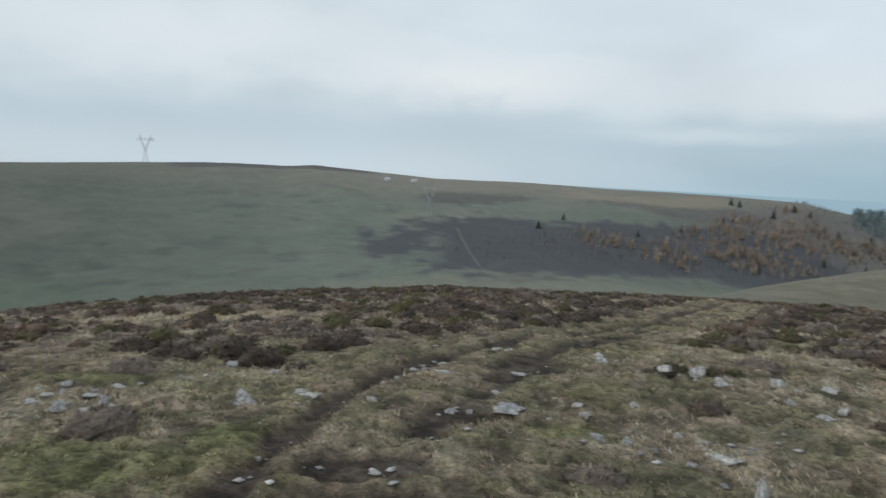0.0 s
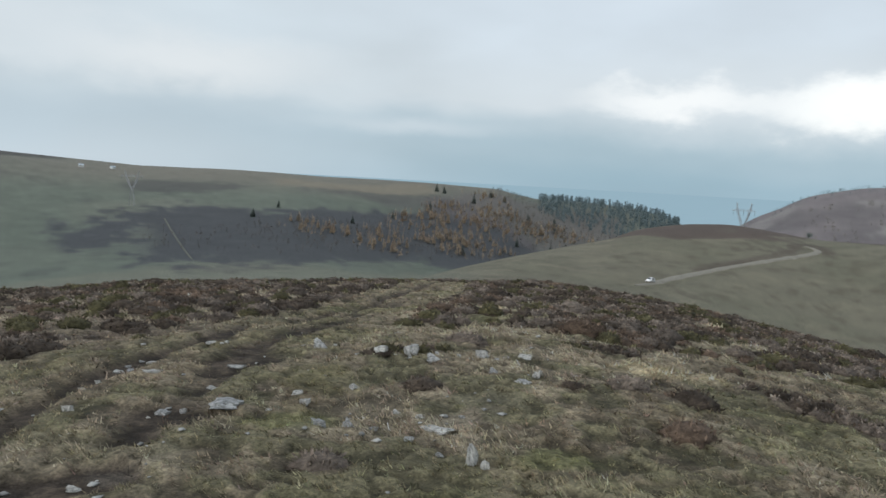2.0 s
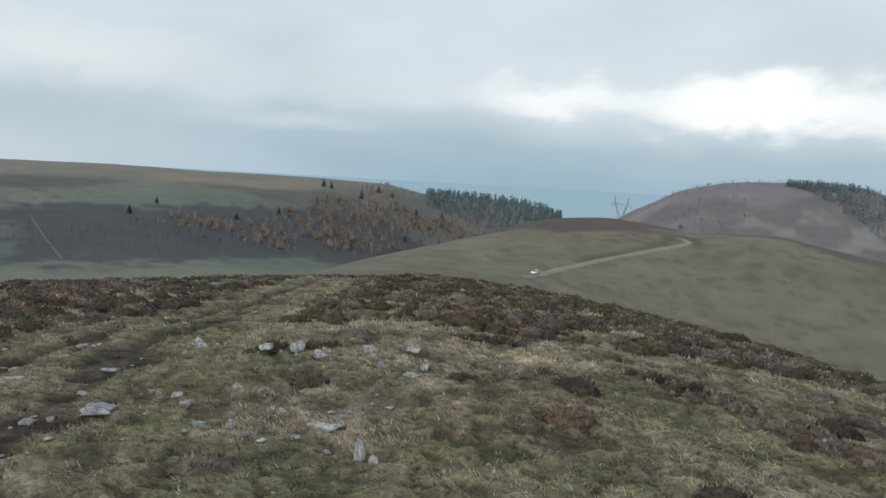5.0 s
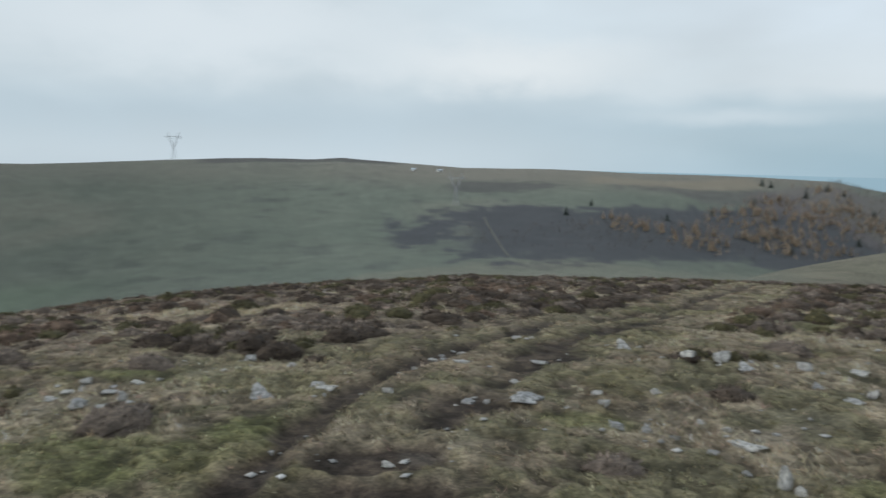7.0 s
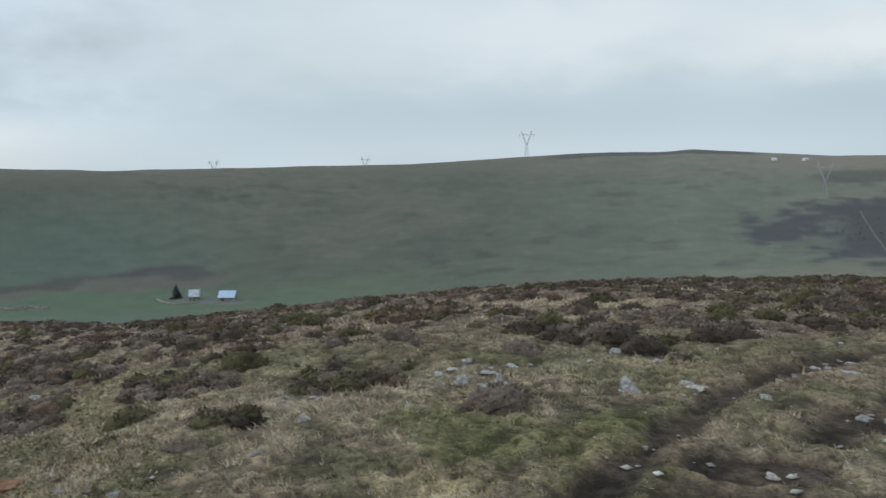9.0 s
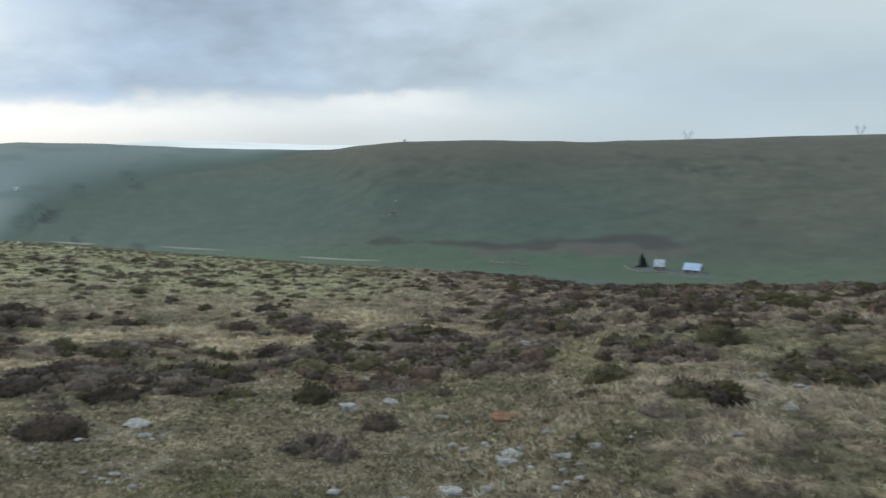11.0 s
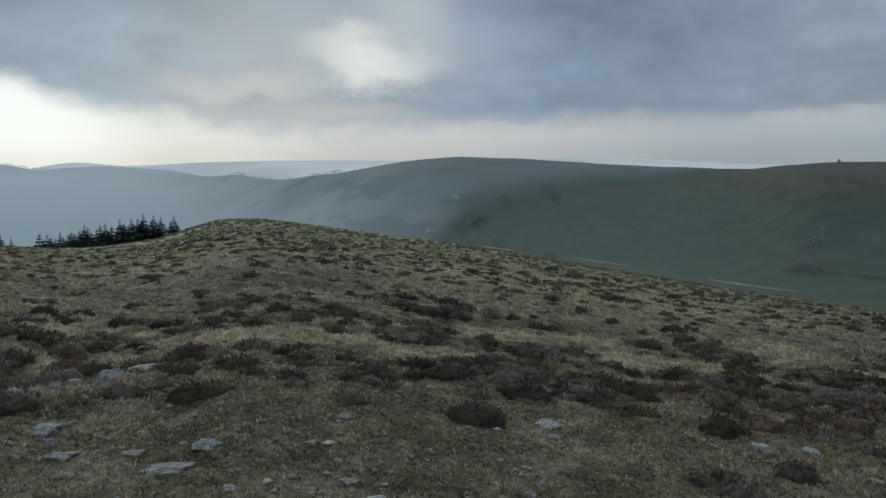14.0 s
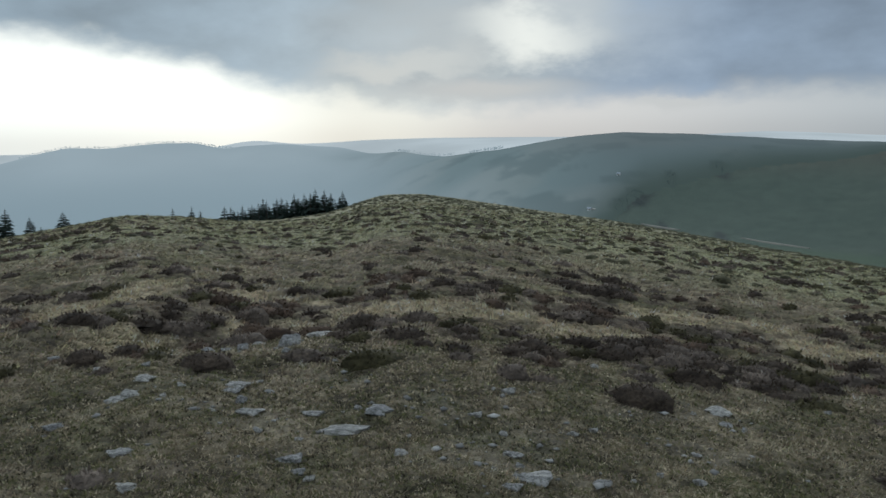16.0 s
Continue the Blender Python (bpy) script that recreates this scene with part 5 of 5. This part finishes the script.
# larches and lone firs across the valley
LARCHES = [conifer("golden autumn larch on the far slope", "larch tree", 80 + i, LARCH_GOLD, 18, 0.26, 0.05, 0.10, 0.15) for i in range(3)]
for s in LARCHES:
    s["group"] = "larches on the far slope"
STANDS = [(152, 768, 30, 34), (214, 735, 30, 46), (296, 790, 46, 84), (366, 865, 48, 70), (438, 880, 44, 60), (505, 888, 48, 34), (445, 985, 34, 44), (330, 760, 40, 40)]
COUNTS = (18, 30, 66, 66, 44, 36, 14, 26)
for (cx, cy, rx, ry), n in zip(STANDS, COUNTS):
    for i in range(n):
        a, q = tree_rnd.uniform(0, 6.28), math.sqrt(tree_rnd.random())
        plant(LARCHES[i % 3], cx + rx * q * math.cos(a), cy + ry * q * math.sin(a), tree_rnd.uniform(6, 13), tree_rnd, 0.95)
FIRS = [conifer("lone dark fir on the open hillside", "fir tree", 95 + i, FIR_GREEN, 30, 0.24, 0.3, 0.02) for i in range(2)]
for i, (x, y, h) in enumerate(((381, 1021, 15), (388, 1009, 13), (409, 952, 17), (102, 805, 13), (136, 858, 11), (205, 800, 11), (265, 850, 11), (330, 905, 12), (455, 1000, 14),
                               (470, 985, 12), (395, 790, 13), (300, 720, 12), (445, 800, 14), (500, 890, 13), (520, 930, 15), (480, 930, 12), (-462, 439, 12))):
    plant(FIRS[i % 2], x, y, h * (0.8 if i < 16 else 1.0), tree_rnd, 1.3 if i < 16 else 1.9)
for s in SPRUCES + LARCHES + FIRS:
    for o in (*s.children_recursive, s):
        bpy.data.objects.remove(o)


def far_trees(name, label, places, tall, mat, round_crown=False, blobs=26, colour=None):
    """Woods far off, all in one: every tree a ragged heap of leaf triangles round a trunk."""
    x, y = places
    n = len(x)
    z = lookup([SURVEY["z"]], x, y)[0]
    h = rng.uniform(*tall, n)
    t = rng.random((n, blobs))
    if round_crown:
        t = 0.25 + 0.75 * t
        rad = 0.36 * np.sqrt(np.clip(1 - ((t - 0.62) / 0.40) ** 2, 0.02, 1))
    else:
        rad = 0.19 * (1.02 - t) + 0.02
    a = rng.uniform(0, 6.28, (n, blobs))
    q = rng.uniform(0.35, 1.0, (n, blobs))
    c = np.stack([np.cos(a) * rad * q, np.sin(a) * rad * q, t], -1) * h[:, None, None] + np.stack([x, y, z], -1)[:, None, :]
    s = (0.07 * h)[:, None, None, None]
    tri = c[:, :, None, :] + rng.normal(0, 1, (n, blobs, 3, 3)) * s * np.array((1, 1, 0.9))
    trunk = np.stack([np.stack([x - 0.03 * h, y, z - 0.5], -1), np.stack([x + 0.03 * h, y, z - 0.5], -1), np.stack([x, y, z + h * 0.9], -1)], 1)
    co = np.concatenate([tri.reshape(-1, 3), trunk.reshape(-1, 3)])
    ob = from_arrays(name, co, np.arange(len(co)), 3, mat, None if colour is None else np.zeros_like(co) + np.array(colour))
    return tagged(ob, label, "trees", kind="stuff")


def sector(n, a0, a1, r0, r1):
    a, r = np.radians(rng.uniform(a0, a1, n)), rng.uniform(r0, r1, n)
    return -np.sin(a) * r, np.cos(a) * r


def along_crest(runs):
    a = np.concatenate([rng.uniform(lo, hi, n) for n, lo, hi in runs])
    r = belt(a, SKYLINE_OUT, 1) * rng.uniform(0.985, 1.0, len(a))
    return -np.sin(np.radians(a)) * r, np.cos(np.radians(a)) * r


def both(*parts):
    return np.concatenate([p[0] for p in parts]), np.concatenate([p[1] for p in parts])


def ellipse(n, cx, cy, rx, ry):
    a, q = rng.uniform(0, 6.28, n), np.sqrt(rng.random(n))
    return cx + rx * q * np.cos(a), cy + ry * q * np.sin(a)


def wood_on_hill(n, a0, a1, line, r1):
    """Trees on a slope from a lower edge, given along the headings, up to a distance."""
    a, u = rng.uniform(a0, a1, n), rng.random(n)
    r = np.interp(a, *zip(*line)) * (1 - u) + r1 * u
    return -np.sin(np.radians(a)) * r, np.cos(np.radians(a)) * r


far_trees("far_woods", "conifer wood over the far spur, tinted with haze", wood_on_hill(900, -38.0, -28.0, ((-38, 1230), (-34, 1080), (-28, 1120)), 1440), (7, 12), HAZED_GREEN, False, 44)
far_trees("hill_woods", "dark conifer wood on the shoulder of a hill", wood_on_hill(850, -66, -53.0, ((-66, 800), (-59.2, 870), (-56.8, 920), (-53.3, 1010)), 1010), (5, 9), HAZED_GREEN, False, 30)
far_trees("crest_scrub", "small bushes and young trees along hill crests", both(sector(130, -53, -44.0, 1000, 1055), sector(120, -66, -53, 1005, 1045), sector(80, -28.5, -24.5, 1170, 1260)), (2, 4.5), HAZED_GREEN, True, 24)
far_trees("far_copse", "bare pale trees along the far hill", both(wood_on_hill(170, -33, -25, ((-33, 1040), (-25, 1000)), 1230), sector(50, -51, -46, 820, 960)), (3, 7), FAR_BROWN, True, 30)
far_trees("brushwood", "leafless grey brushwood on the valley side", both(ellipse(150, 190, 735, 115, 70), ellipse(190, 310, 770, 125, 80), ellipse(220, 420, 870, 110, 90), ellipse(70, 75, 690, 90, 60),
          ellipse(90, 520, 900, 70, 50)), (3, 7), BRUSHWOOD, True, 18)
far_trees("larch_wood", "pale brown larches thinning over the far slope", both(*[ellipse(int(n * 1.3), cx, cy, rx * 1.15, ry * 1.15) for (cx, cy, rx, ry), n in zip(STANDS, COUNTS)]), (4, 9), LARCH_PALE, False, 26)
far_trees("gully_scrub", "dark thorn scrub along a gully", both(ellipse(90, -1150, 30, 36, 15), ellipse(50, -1120, 10, 28, 10), ellipse(50, -1235, 84, 40, 9), ellipse(40, -1275, 160, 52, 9)), (1.5, 4), HAZED_GREEN, True, 20)
far_trees("knoll_bushes", "dark thorn bushes on the knoll", ellipse(4, 337, 320, 6, 4), (2.5, 3.5), FIR_GREEN, True, 60)
# skyline trees share the backdrop's glowing haze colour
far_trees("skyline_trees", "small skyline trees painted in glowing haze colour", along_crest(((70, 98, 100.5), (80, 101.5, 106), (190, 117.5, 125), (110, 125, 131))), (3, 8), GLOWING_HAZE, True, 30, (0.40, 0.49, 0.53))


# ---- paths laid over the ground ----
def ribbon(name, line, width, lift, mat, label):
    pts = [Vector((*p, 0)) for p in line]
    dense = []
    for i in range(len(pts) - 1):
        p0, p1, p2, p3 = pts[max(i - 1, 0)], pts[i], pts[i + 1], pts[min(i + 2, len(pts) - 1)]
        n = max(2, int((p2 - p1).length / (width * 1.2)))
        for k in range(n):
            t = k / n
            dense.append(0.5 * (2 * p1 + (p2 - p0) * t + (2 * p0 - 5 * p1 + 4 * p2 - p3) * t * t + (3 * p1 - p0 - 3 * p2 + p3) * t ** 3))
    dense.append(pts[-1])
    bm = bmesh.new()
    rows = []
    rnd = random.Random(len(line))
    for i, p in enumerate(dense):
        d = (dense[min(i + 1, len(dense) - 1)] - dense[max(i - 1, 0)]).normalized()
        n = Vector((-d.y, d.x, 0))
        w = width * rnd.uniform(0.7, 1.2) / 2 * min(1.0, 0.12 + 0.3 * min(i, len(dense) - 1 - i))
        row = []
        for s, up in ((-1.25, -0.6), (-0.9, 1.0), (0.0, 1.25), (0.9, 1.0), (1.25, -0.6)):
            q = p + n * w * s
            row.append(bm.verts.new((q.x, q.y, ground_z(q.x, q.y) + lift * up)))
        rows.append(row)
    for a, b in zip(rows, rows[1:]):
        for k in range(4):
            bm.faces.new((a[k], a[k + 1], b[k + 1], b[k]))
    bmesh.ops.recalc_face_normals(bm, faces=bm.faces)
    ob = part(name, bm, mat, None, smooth=True)
    return tagged(ob, label, "track", kind="structure")


ribbon("road", [(160, 226), (171, 231), (189, 241), (219, 252), (250, 258), (278, 265), (292, 272), (296, 284)], 3.6, 0.35, DIRT, "pale dirt track climbing the grassy knoll")
PALE_STRIP = mottled("worn_strip", (0.085, 0.09, 0.08), (0.115, 0.117, 0.10), 0.3)
PALE_STONY = mottled("pale_stony_track", (0.20, 0.20, 0.17), (0.30, 0.29, 0.25), 0.3)
ribbon("firebreak", [(33, 604), (25, 690), (17, 785)], 1.5, 0.5, PALE_STRIP, "straight cleared strip through dark brush")
for line in ([(-918, 140), (-890, 160), (-862, 184), (-845, 196)], [(-736, 244), (-700, 256), (-668, 270), (-640, 288)], [(-1030, 34), (-1006, 58), (-985, 80)]):
    ribbon("valley_track", line, 5.0, 0.8, PALE_STONY, "pale stony track along the valley floor")


# ---- pylons ----
def pylon():
    """A 45 m lattice pylon with a forked head, a crossarm and two earth-wire peaks."""
    p = tagged(new("pylon"), "grey steel lattice pylon with a forked head", "pylon", "pylons")
    w = 0.24

    def lattice_leg(name, stations, width):
        bm = bmesh.new()
        for a, b in zip(stations, stations[1:]):
            for k in range(len(a)):
                add_strut(bm, a[k], b[k], width)
                add_strut(bm, a[k], b[(k + 1) % len(a)], width * 0.6)
                add_strut(bm, b[k], b[(k + 1) % len(b)], width * 0.6)
        part(name, bm, STEEL, p)

    def square(cx, h, half, depth=None):
        d = half if depth is None else depth
        return [(cx - half, -d, h), (cx + half, -d, h), (cx + half, d, h), (cx - half, d, h)]

    lattice_leg("tower", [square(0, 0, 3.4), square(0, 6, 2.7), square(0, 12, 2.0), square(0, 17, 1.4), square(0, 20.5, 1.0)], w)
    for s in (-1, 1):
        lattice_leg("fork", [square(s * 0.4, 20.5, 0.7, 0.9), square(s * 2.6, 26, 0.7, 0.8), square(s * 5.0, 32, 0.7, 0.8), square(s * 7.2, 37.5, 0.8, 0.8)], w)
        lattice_leg("peak", [square(s * 7.2, 37.5, 0.8), square(s * 8.0, 41, 0.5), square(s * 8.4, 45, 0.1)], w * 0.8)
        bm = bmesh.new()
        for x in (s * 12.0,):
            for k in range(7):
                bmesh.ops.create_cone(bm, cap_ends=True, segments=8, radius1=0.28, radius2=0.12, depth=0.4, matrix=Matrix.Translation((x, 0, 36.4 - k * 0.5)))
        part("insulator", bm, GLASS_INSULATOR, p, "hanging glass insulator string")
    lattice_leg("crossarm", [[(-13.5, -0.1, 37.2), (-13.5, 0.1, 37.2), (-13.5, 0.0, 37.6)], [(-7.2, -0.8, 37), (-7.2, 0.8, 37), (-7.2, 0, 38.6)], [(0, -0.8, 37), (0, 0.8, 37), (0, 0, 38.4)],
                             [(7.2, -0.8, 37), (7.2, 0.8, 37), (7.2, 0, 38.6)], [(13.5, -0.1, 37.2), (13.5, 0.1, 37.2), (13.5, 0.0, 37.6)]], w * 0.8)
    bm = bmesh.new()
    for k in range(7):
        bmesh.ops.create_cone(bm, cap_ends=True, segments=8, radius1=0.28, radius2=0.12, depth=0.4, matrix=Matrix.Translation((0, 0, 36.4 - k * 0.5)))
    part("insulator", bm, GLASS_INSULATOR, p, "hanging glass insulator string")
    return p


first = pylon()
for az, r, turn, tall in ((32.8, 1545, 30, 40), (43.5, 1530, 20, 40), (-42.2, 800, -38, 45), (0.9, 851, -12, 36)):
    x, y = on_heading(az, r)
    ob = copy_thing(first, pose(x, y, ground_z(x, y) - 0.3, 0, 0, az + turn))
    ob.scale = (tall / 45,) * 3
x, y = on_heading(20.95, 1345)
first.matrix_world = pose(x, y, ground_z(x, y) - 0.3, 0, 0, 12)


# ---- farm in the valley ----
def gable_house(name, label, at, turn, long, deep, eaves, ridge, roof_mat, wall_mat, doors, windows, chimney=False):
    """A gabled building along its own x axis; doors and windows as (x, width, height, sill)."""
    b = tagged(new(name), label, "building", "farm buildings")
    bm = bmesh.new()
    th = 0.5
    for s in (-1, 1):
        add_box(bm, (-long / 2, s * deep / 2 - (th if s > 0 else 0), -1.5), (long / 2, s * deep / 2 + (0 if s > 0 else th), eaves))
        x0, x1 = sorted((s * long / 2, s * (long / 2 - th)))
        prof = [(-deep / 2 + th, -1.5), (deep / 2 - th, -1.5), (deep / 2 - th, eaves), (0, ridge - 0.15), (-deep / 2 + th, eaves)]
        a = [bm.verts.new((x0, y, z)) for y, z in prof]
        c = [bm.verts.new((x1, y, z)) for y, z in prof]
        bm.faces.new(a), bm.faces.new(c[::-1])
        for k in range(5):
            bm.faces.new((a[k], c[k], c[(k + 1) % 5], a[(k + 1) % 5]))
    bmesh.ops.recalc_face_normals(bm, faces=bm.faces)
    part("wall", bm, wall_mat, b)
    slope = math.atan2(ridge - eaves, deep / 2)
    run = math.hypot(ridge - eaves, deep / 2) + 0.5
    for s in (-1, 1):
        bm = box((-long / 2 - 0.4, 0, -0.12), (long / 2 + 0.4, run, 0.12), 0.03)
        for k in range(int(long / 1.1)):
            add_box(bm, (-long / 2 + k * 1.1, 0, 0.12), (-long / 2 + k * 1.1 + 0.12, run, 0.19))
        bm.transform(Matrix.Translation((0, 0, ridge)) @ Matrix.Rotation(0 if s > 0 else math.pi, 4, "Z") @ Matrix.Rotation(-slope, 4, "X"))
        part("roof", bm, roof_mat, b)
    for x, w, h, sill, side in [(*d, -1) for d in doors] + [(*d, -1) for d in windows]:
        y = side * deep / 2
        frame_ob = part("door" if sill == 0 else "window", box((x - w / 2, y - 0.06, sill), (x + w / 2, y + 0.2, sill + h), 0.02), TIMBER, b)
        part("panel" if sill == 0 else "pane", box((x - w / 2 + 0.12, y - 0.09, sill + 0.1), (x + w / 2 - 0.12, y - 0.03, sill + h - 0.12)), TIMBER if sill == 0 else DARK_GAP, frame_ob)
    if chimney:
        part("chimney", box((long / 2 - 1.3, -0.4, ridge - 0.8), (long / 2 - 0.4, 0.4, ridge + 1.0), 0.04), WALL_STONE, b)
    b.matrix_world = pose(at[0], at[1], ground_z(*at), 0, 0, turn)
    return b


gable_house("barn", "long stone barn with a bright sheet-metal roof", (-416, 447), 24, 12.5, 9.0, 2.6, 7.0, SHEET_ROOF, WALL_STONE, [(-3, 2.6, 2.3, 0), (3.5, 1.0, 1.9, 0)], [(0.6, 0.8, 0.7, 1.2)])
gable_house("farmhouse", "small stone farmhouse with a patched pale roof", (-443, 439), 40, 7.5, 7.5, 3.4, 8.2, OLD_ROOF, WALL_STONE, [(0, 1.0, 2.0, 0)], [(-2.8, 0.9, 1.1, 1.0), (2.8, 0.9, 1.1, 1.0), (-2.8, 0.9, 1.0, 2.9)], True)
for at, turn in (((-79, 1112), 10), ((-42, 1132), 30)):
    gable_house("hut", "small white hut on the far ridge", at, turn, 5.5, 4.0, 2.4, 3.8, OLD_ROOF, LIME, [(0.8, 0.9, 1.9, 0)], [(-1.2, 0.8, 0.8, 1.0)])
for at in ((-1259, 6), (-1121, -35)):
    gable_house("hut", "lone whitewashed hut on the hillside", at, 70, 5.5, 4.5, 2.4, 3.9, OLD_ROOF, LIME, [(0.8, 1.0, 1.9, 0)], [(-1.5, 0.8, 0.9, 1.0)])


def dry_wall(name, label, line, closed=False, tall=1.5, thick=0.9, fallen=0.0):
    """A rough wall of piled stones: courses of blocks with gaps."""
    rnd = random.Random(int(abs(line[0][0])))
    bm = bmesh.new()
    pts = list(line) + ([line[0]] if closed else [])
    for (x0, y0), (x1, y1) in zip(pts, pts[1:]):
        n = max(1, int(math.hypot(x1 - x0, y1 - y0) / 1.6))
        for k in range(n):
            t = (k + 0.5) / n
            x, y = x0 + (x1 - x0) * t, y0 + (y1 - y0) * t
            a = math.degrees(math.atan2(y1 - y0, x1 - x0))
            h = tall * rnd.uniform(0.7, 1.15) * (0.2 if rnd.random() < fallen else 1.0)
            add_box(bm, (-0.95, -thick / 2, -0.6), (0.95, thick / 2, h), pose(x, y, ground_z(x, y), rnd.uniform(-3, 3), rnd.uniform(-5, 5), a + rnd.uniform(-6, 6)))
    return tagged(part(name, bm, WALL_STONE, None), label, "wall")


dry_wall("stone_wall", "low grey dry-stone wall round the farmyard", [(-474, 430), (-462, 424), (-446, 422), (-430, 433), (-412, 436), (-398, 446)], False, 0.9)
dry_wall("stone_pen", "ruined dry-stone sheepfold on the valley floor", [(-560, 356), (-548, 358), (-537, 366), (-526, 374), (-545, 371)], True, 1.3, 1.4, 0.35)
dry_wall("stone_pen", "ruined dry-stone sheepfold on the green slope", [(-794, 360), (-780, 363), (-775, 374), (-790, 376)], True, 1.5, 1.6, 0.35)


for x, y, w, h in ((-817, 390, 2.6, 2.2), (-786, 366, 6.0, 2.0), (-1120, -29, 9.0, 2.4), (-196, -30, 1.1, 0.7)):
    ob = tagged(new("boulder", ROCKS[int(w * 7) % len(ROCKS)]), "pale boulder lying in the pasture", "boulder")
    ob.matrix_world = pose(x, y, ground_z(x, y) + h * 0.2, 0, 0, w * 40) @ Matrix.Diagonal((w, w * 0.7, h, 1))


def make_cairn():
    rnd = random.Random(3)
    c = tagged(new("cairn"), "small stone cairn on the bare hill crest", "cairn")
    for lay in range(6):
        for k in range(7 - lay):
            a = k * 6.28 / max(1, 7 - lay) + lay
            rad = 1.5 * (1 - lay / 6.5)
            me = ROCKS[rnd.randrange(len(ROCKS))]
            ob = new("stone", me)
            ob.parent = c
            ob.matrix_basis = pose(rad * math.cos(a), rad * math.sin(a), 0.3 + lay * 0.75, 0, 0, rnd.uniform(0, 360)) @ Matrix.Diagonal((1.7, 1.4, 1.0, 1))
    x, y = on_heading(63.7, 1228)
    c.matrix_world = pose(x, y, ground_z(x, y))


make_cairn()


# ---- parked car ----
def make_car():
    car = tagged(new("car"), "white hatchback parked on a dirt track", "car")
    side = [(-2.05, 0.35), (-2.08, 0.62), (-1.95, 0.86), (-1.1, 0.95), (-0.45, 1.42), (0.9, 1.48), (1.65, 1.28), (2.0, 0.92), (2.06, 0.5), (1.95, 0.3)]
    bm = bmesh.new()
    rows = []
    for y, squeeze in ((-0.86, 0.0), (-0.80, 0.06), (0.80, 0.06), (0.86, 0.0)):
        rows.append([bm.verts.new((x, y * (0.84 if z > 1.1 else 1.0), z + (squeeze if z > 0.9 else 0))) for x, z in side])
    for a, b in zip(rows, rows[1:]):
        for k in range(len(side)):
            bm.faces.new((a[k], a[(k + 1) % len(side)], b[(k + 1) % len(side)], b[k]))
    bm.faces.new(rows[0][::-1]), bm.faces.new(rows[-1])
    bmesh.ops.recalc_face_normals(bm, faces=bm.faces)
    bmesh.ops.bevel(bm, geom=bm.edges[:], offset=0.05, segments=2, affect="EDGES")
    body = part("body", bm, CAR_WHITE, car, smooth=True)
    for s in (-1, 1):
        bm = bmesh.new()
        f = [bm.verts.new((x, s * 0.80, z)) for x, z in ((-0.85, 1.0), (-0.38, 1.36), (0.85, 1.40), (1.35, 1.22), (1.4, 1.0))]
        g = [bm.verts.new((v.co.x, s * 0.70, v.co.z)) for v in f]
        bm.faces.new(f), bm.faces.new(g[::-1])
        for k in range(5):
            bm.faces.new((f[k], g[k], g[(k + 1) % 5], f[(k + 1) % 5]))
        bmesh.ops.recalc_face_normals(bm, faces=bm.faces)
        bm.transform(Matrix.Translation((0, s * 0.045, 0)))
        part("side_window", bm, CAR_GLASS, car)
        part("mirror", box((-0.75, s * 0.9 - 0.1, 0.95), (-0.6, s * 0.9 + 0.1, 1.08), 0.03), CAR_WHITE, car)
        part("headlight", box((-2.10, s * 0.62 - 0.18, 0.62), (-1.98, s * 0.62 + 0.18, 0.78), 0.03), LAMP_CLEAR, car)
        part("tail_light", box((1.98, s * 0.7 - 0.12, 0.75), (2.06, s * 0.7 + 0.12, 0.98), 0.02), LAMP_RED, car)
        for x in (-1.3, 1.3):
            bm = bmesh.new()
            bmesh.ops.create_cone(bm, cap_ends=True, segments=20, radius1=0.32, radius2=0.32, depth=0.2)
            bmesh.ops.bevel(bm, geom=[e for e in bm.edges], offset=0.03, segments=2, affect="EDGES")
            at = pose(x, s * 0.80, 0.32, 90)
            bm.transform(at)
            wheel = part("wheel", bm, RUBBER, car)
            bm = bmesh.new()
            bmesh.ops.create_cone(bm, cap_ends=True, segments=16, radius1=0.2, radius2=0.2, depth=0.23)
            bm.transform(at)
            part("rim", bm, ALLOY, wheel)
    for x0, z0, x1, z1, name in ((-1.06, 1.03, -0.50, 1.44, "windscreen"), (1.66, 1.28, 1.93, 1.02, "rear_window")):
        bm = bmesh.new()
        d = Vector((z1 - z0, 0, -(x1 - x0))).normalized() * (-0.05 if name == "windscreen" else 0.05)
        lo = [bm.verts.new((x, y, z)) for x, y, z in ((x0, -0.68, z0), (x0, 0.68, z0), (x1, 0.6, z1), (x1, -0.6, z1))]
        up = [bm.verts.new(v.co + d + Vector((0, 0, 0.03))) for v in lo]
        bm.faces.new(lo), bm.faces.new(up[::-1])
        for k in range(4):
            bm.faces.new((lo[k], up[k], up[(k + 1) % 4], lo[(k + 1) % 4]))
        bmesh.ops.recalc_face_normals(bm, faces=bm.faces)
        part(name, bm, CAR_GLASS, car)
    x, y = 170.5, 231.8
    car.matrix_world = pose(x, y, ground_z(x, y) + 0.45, 0, 0, 28)


make_car()
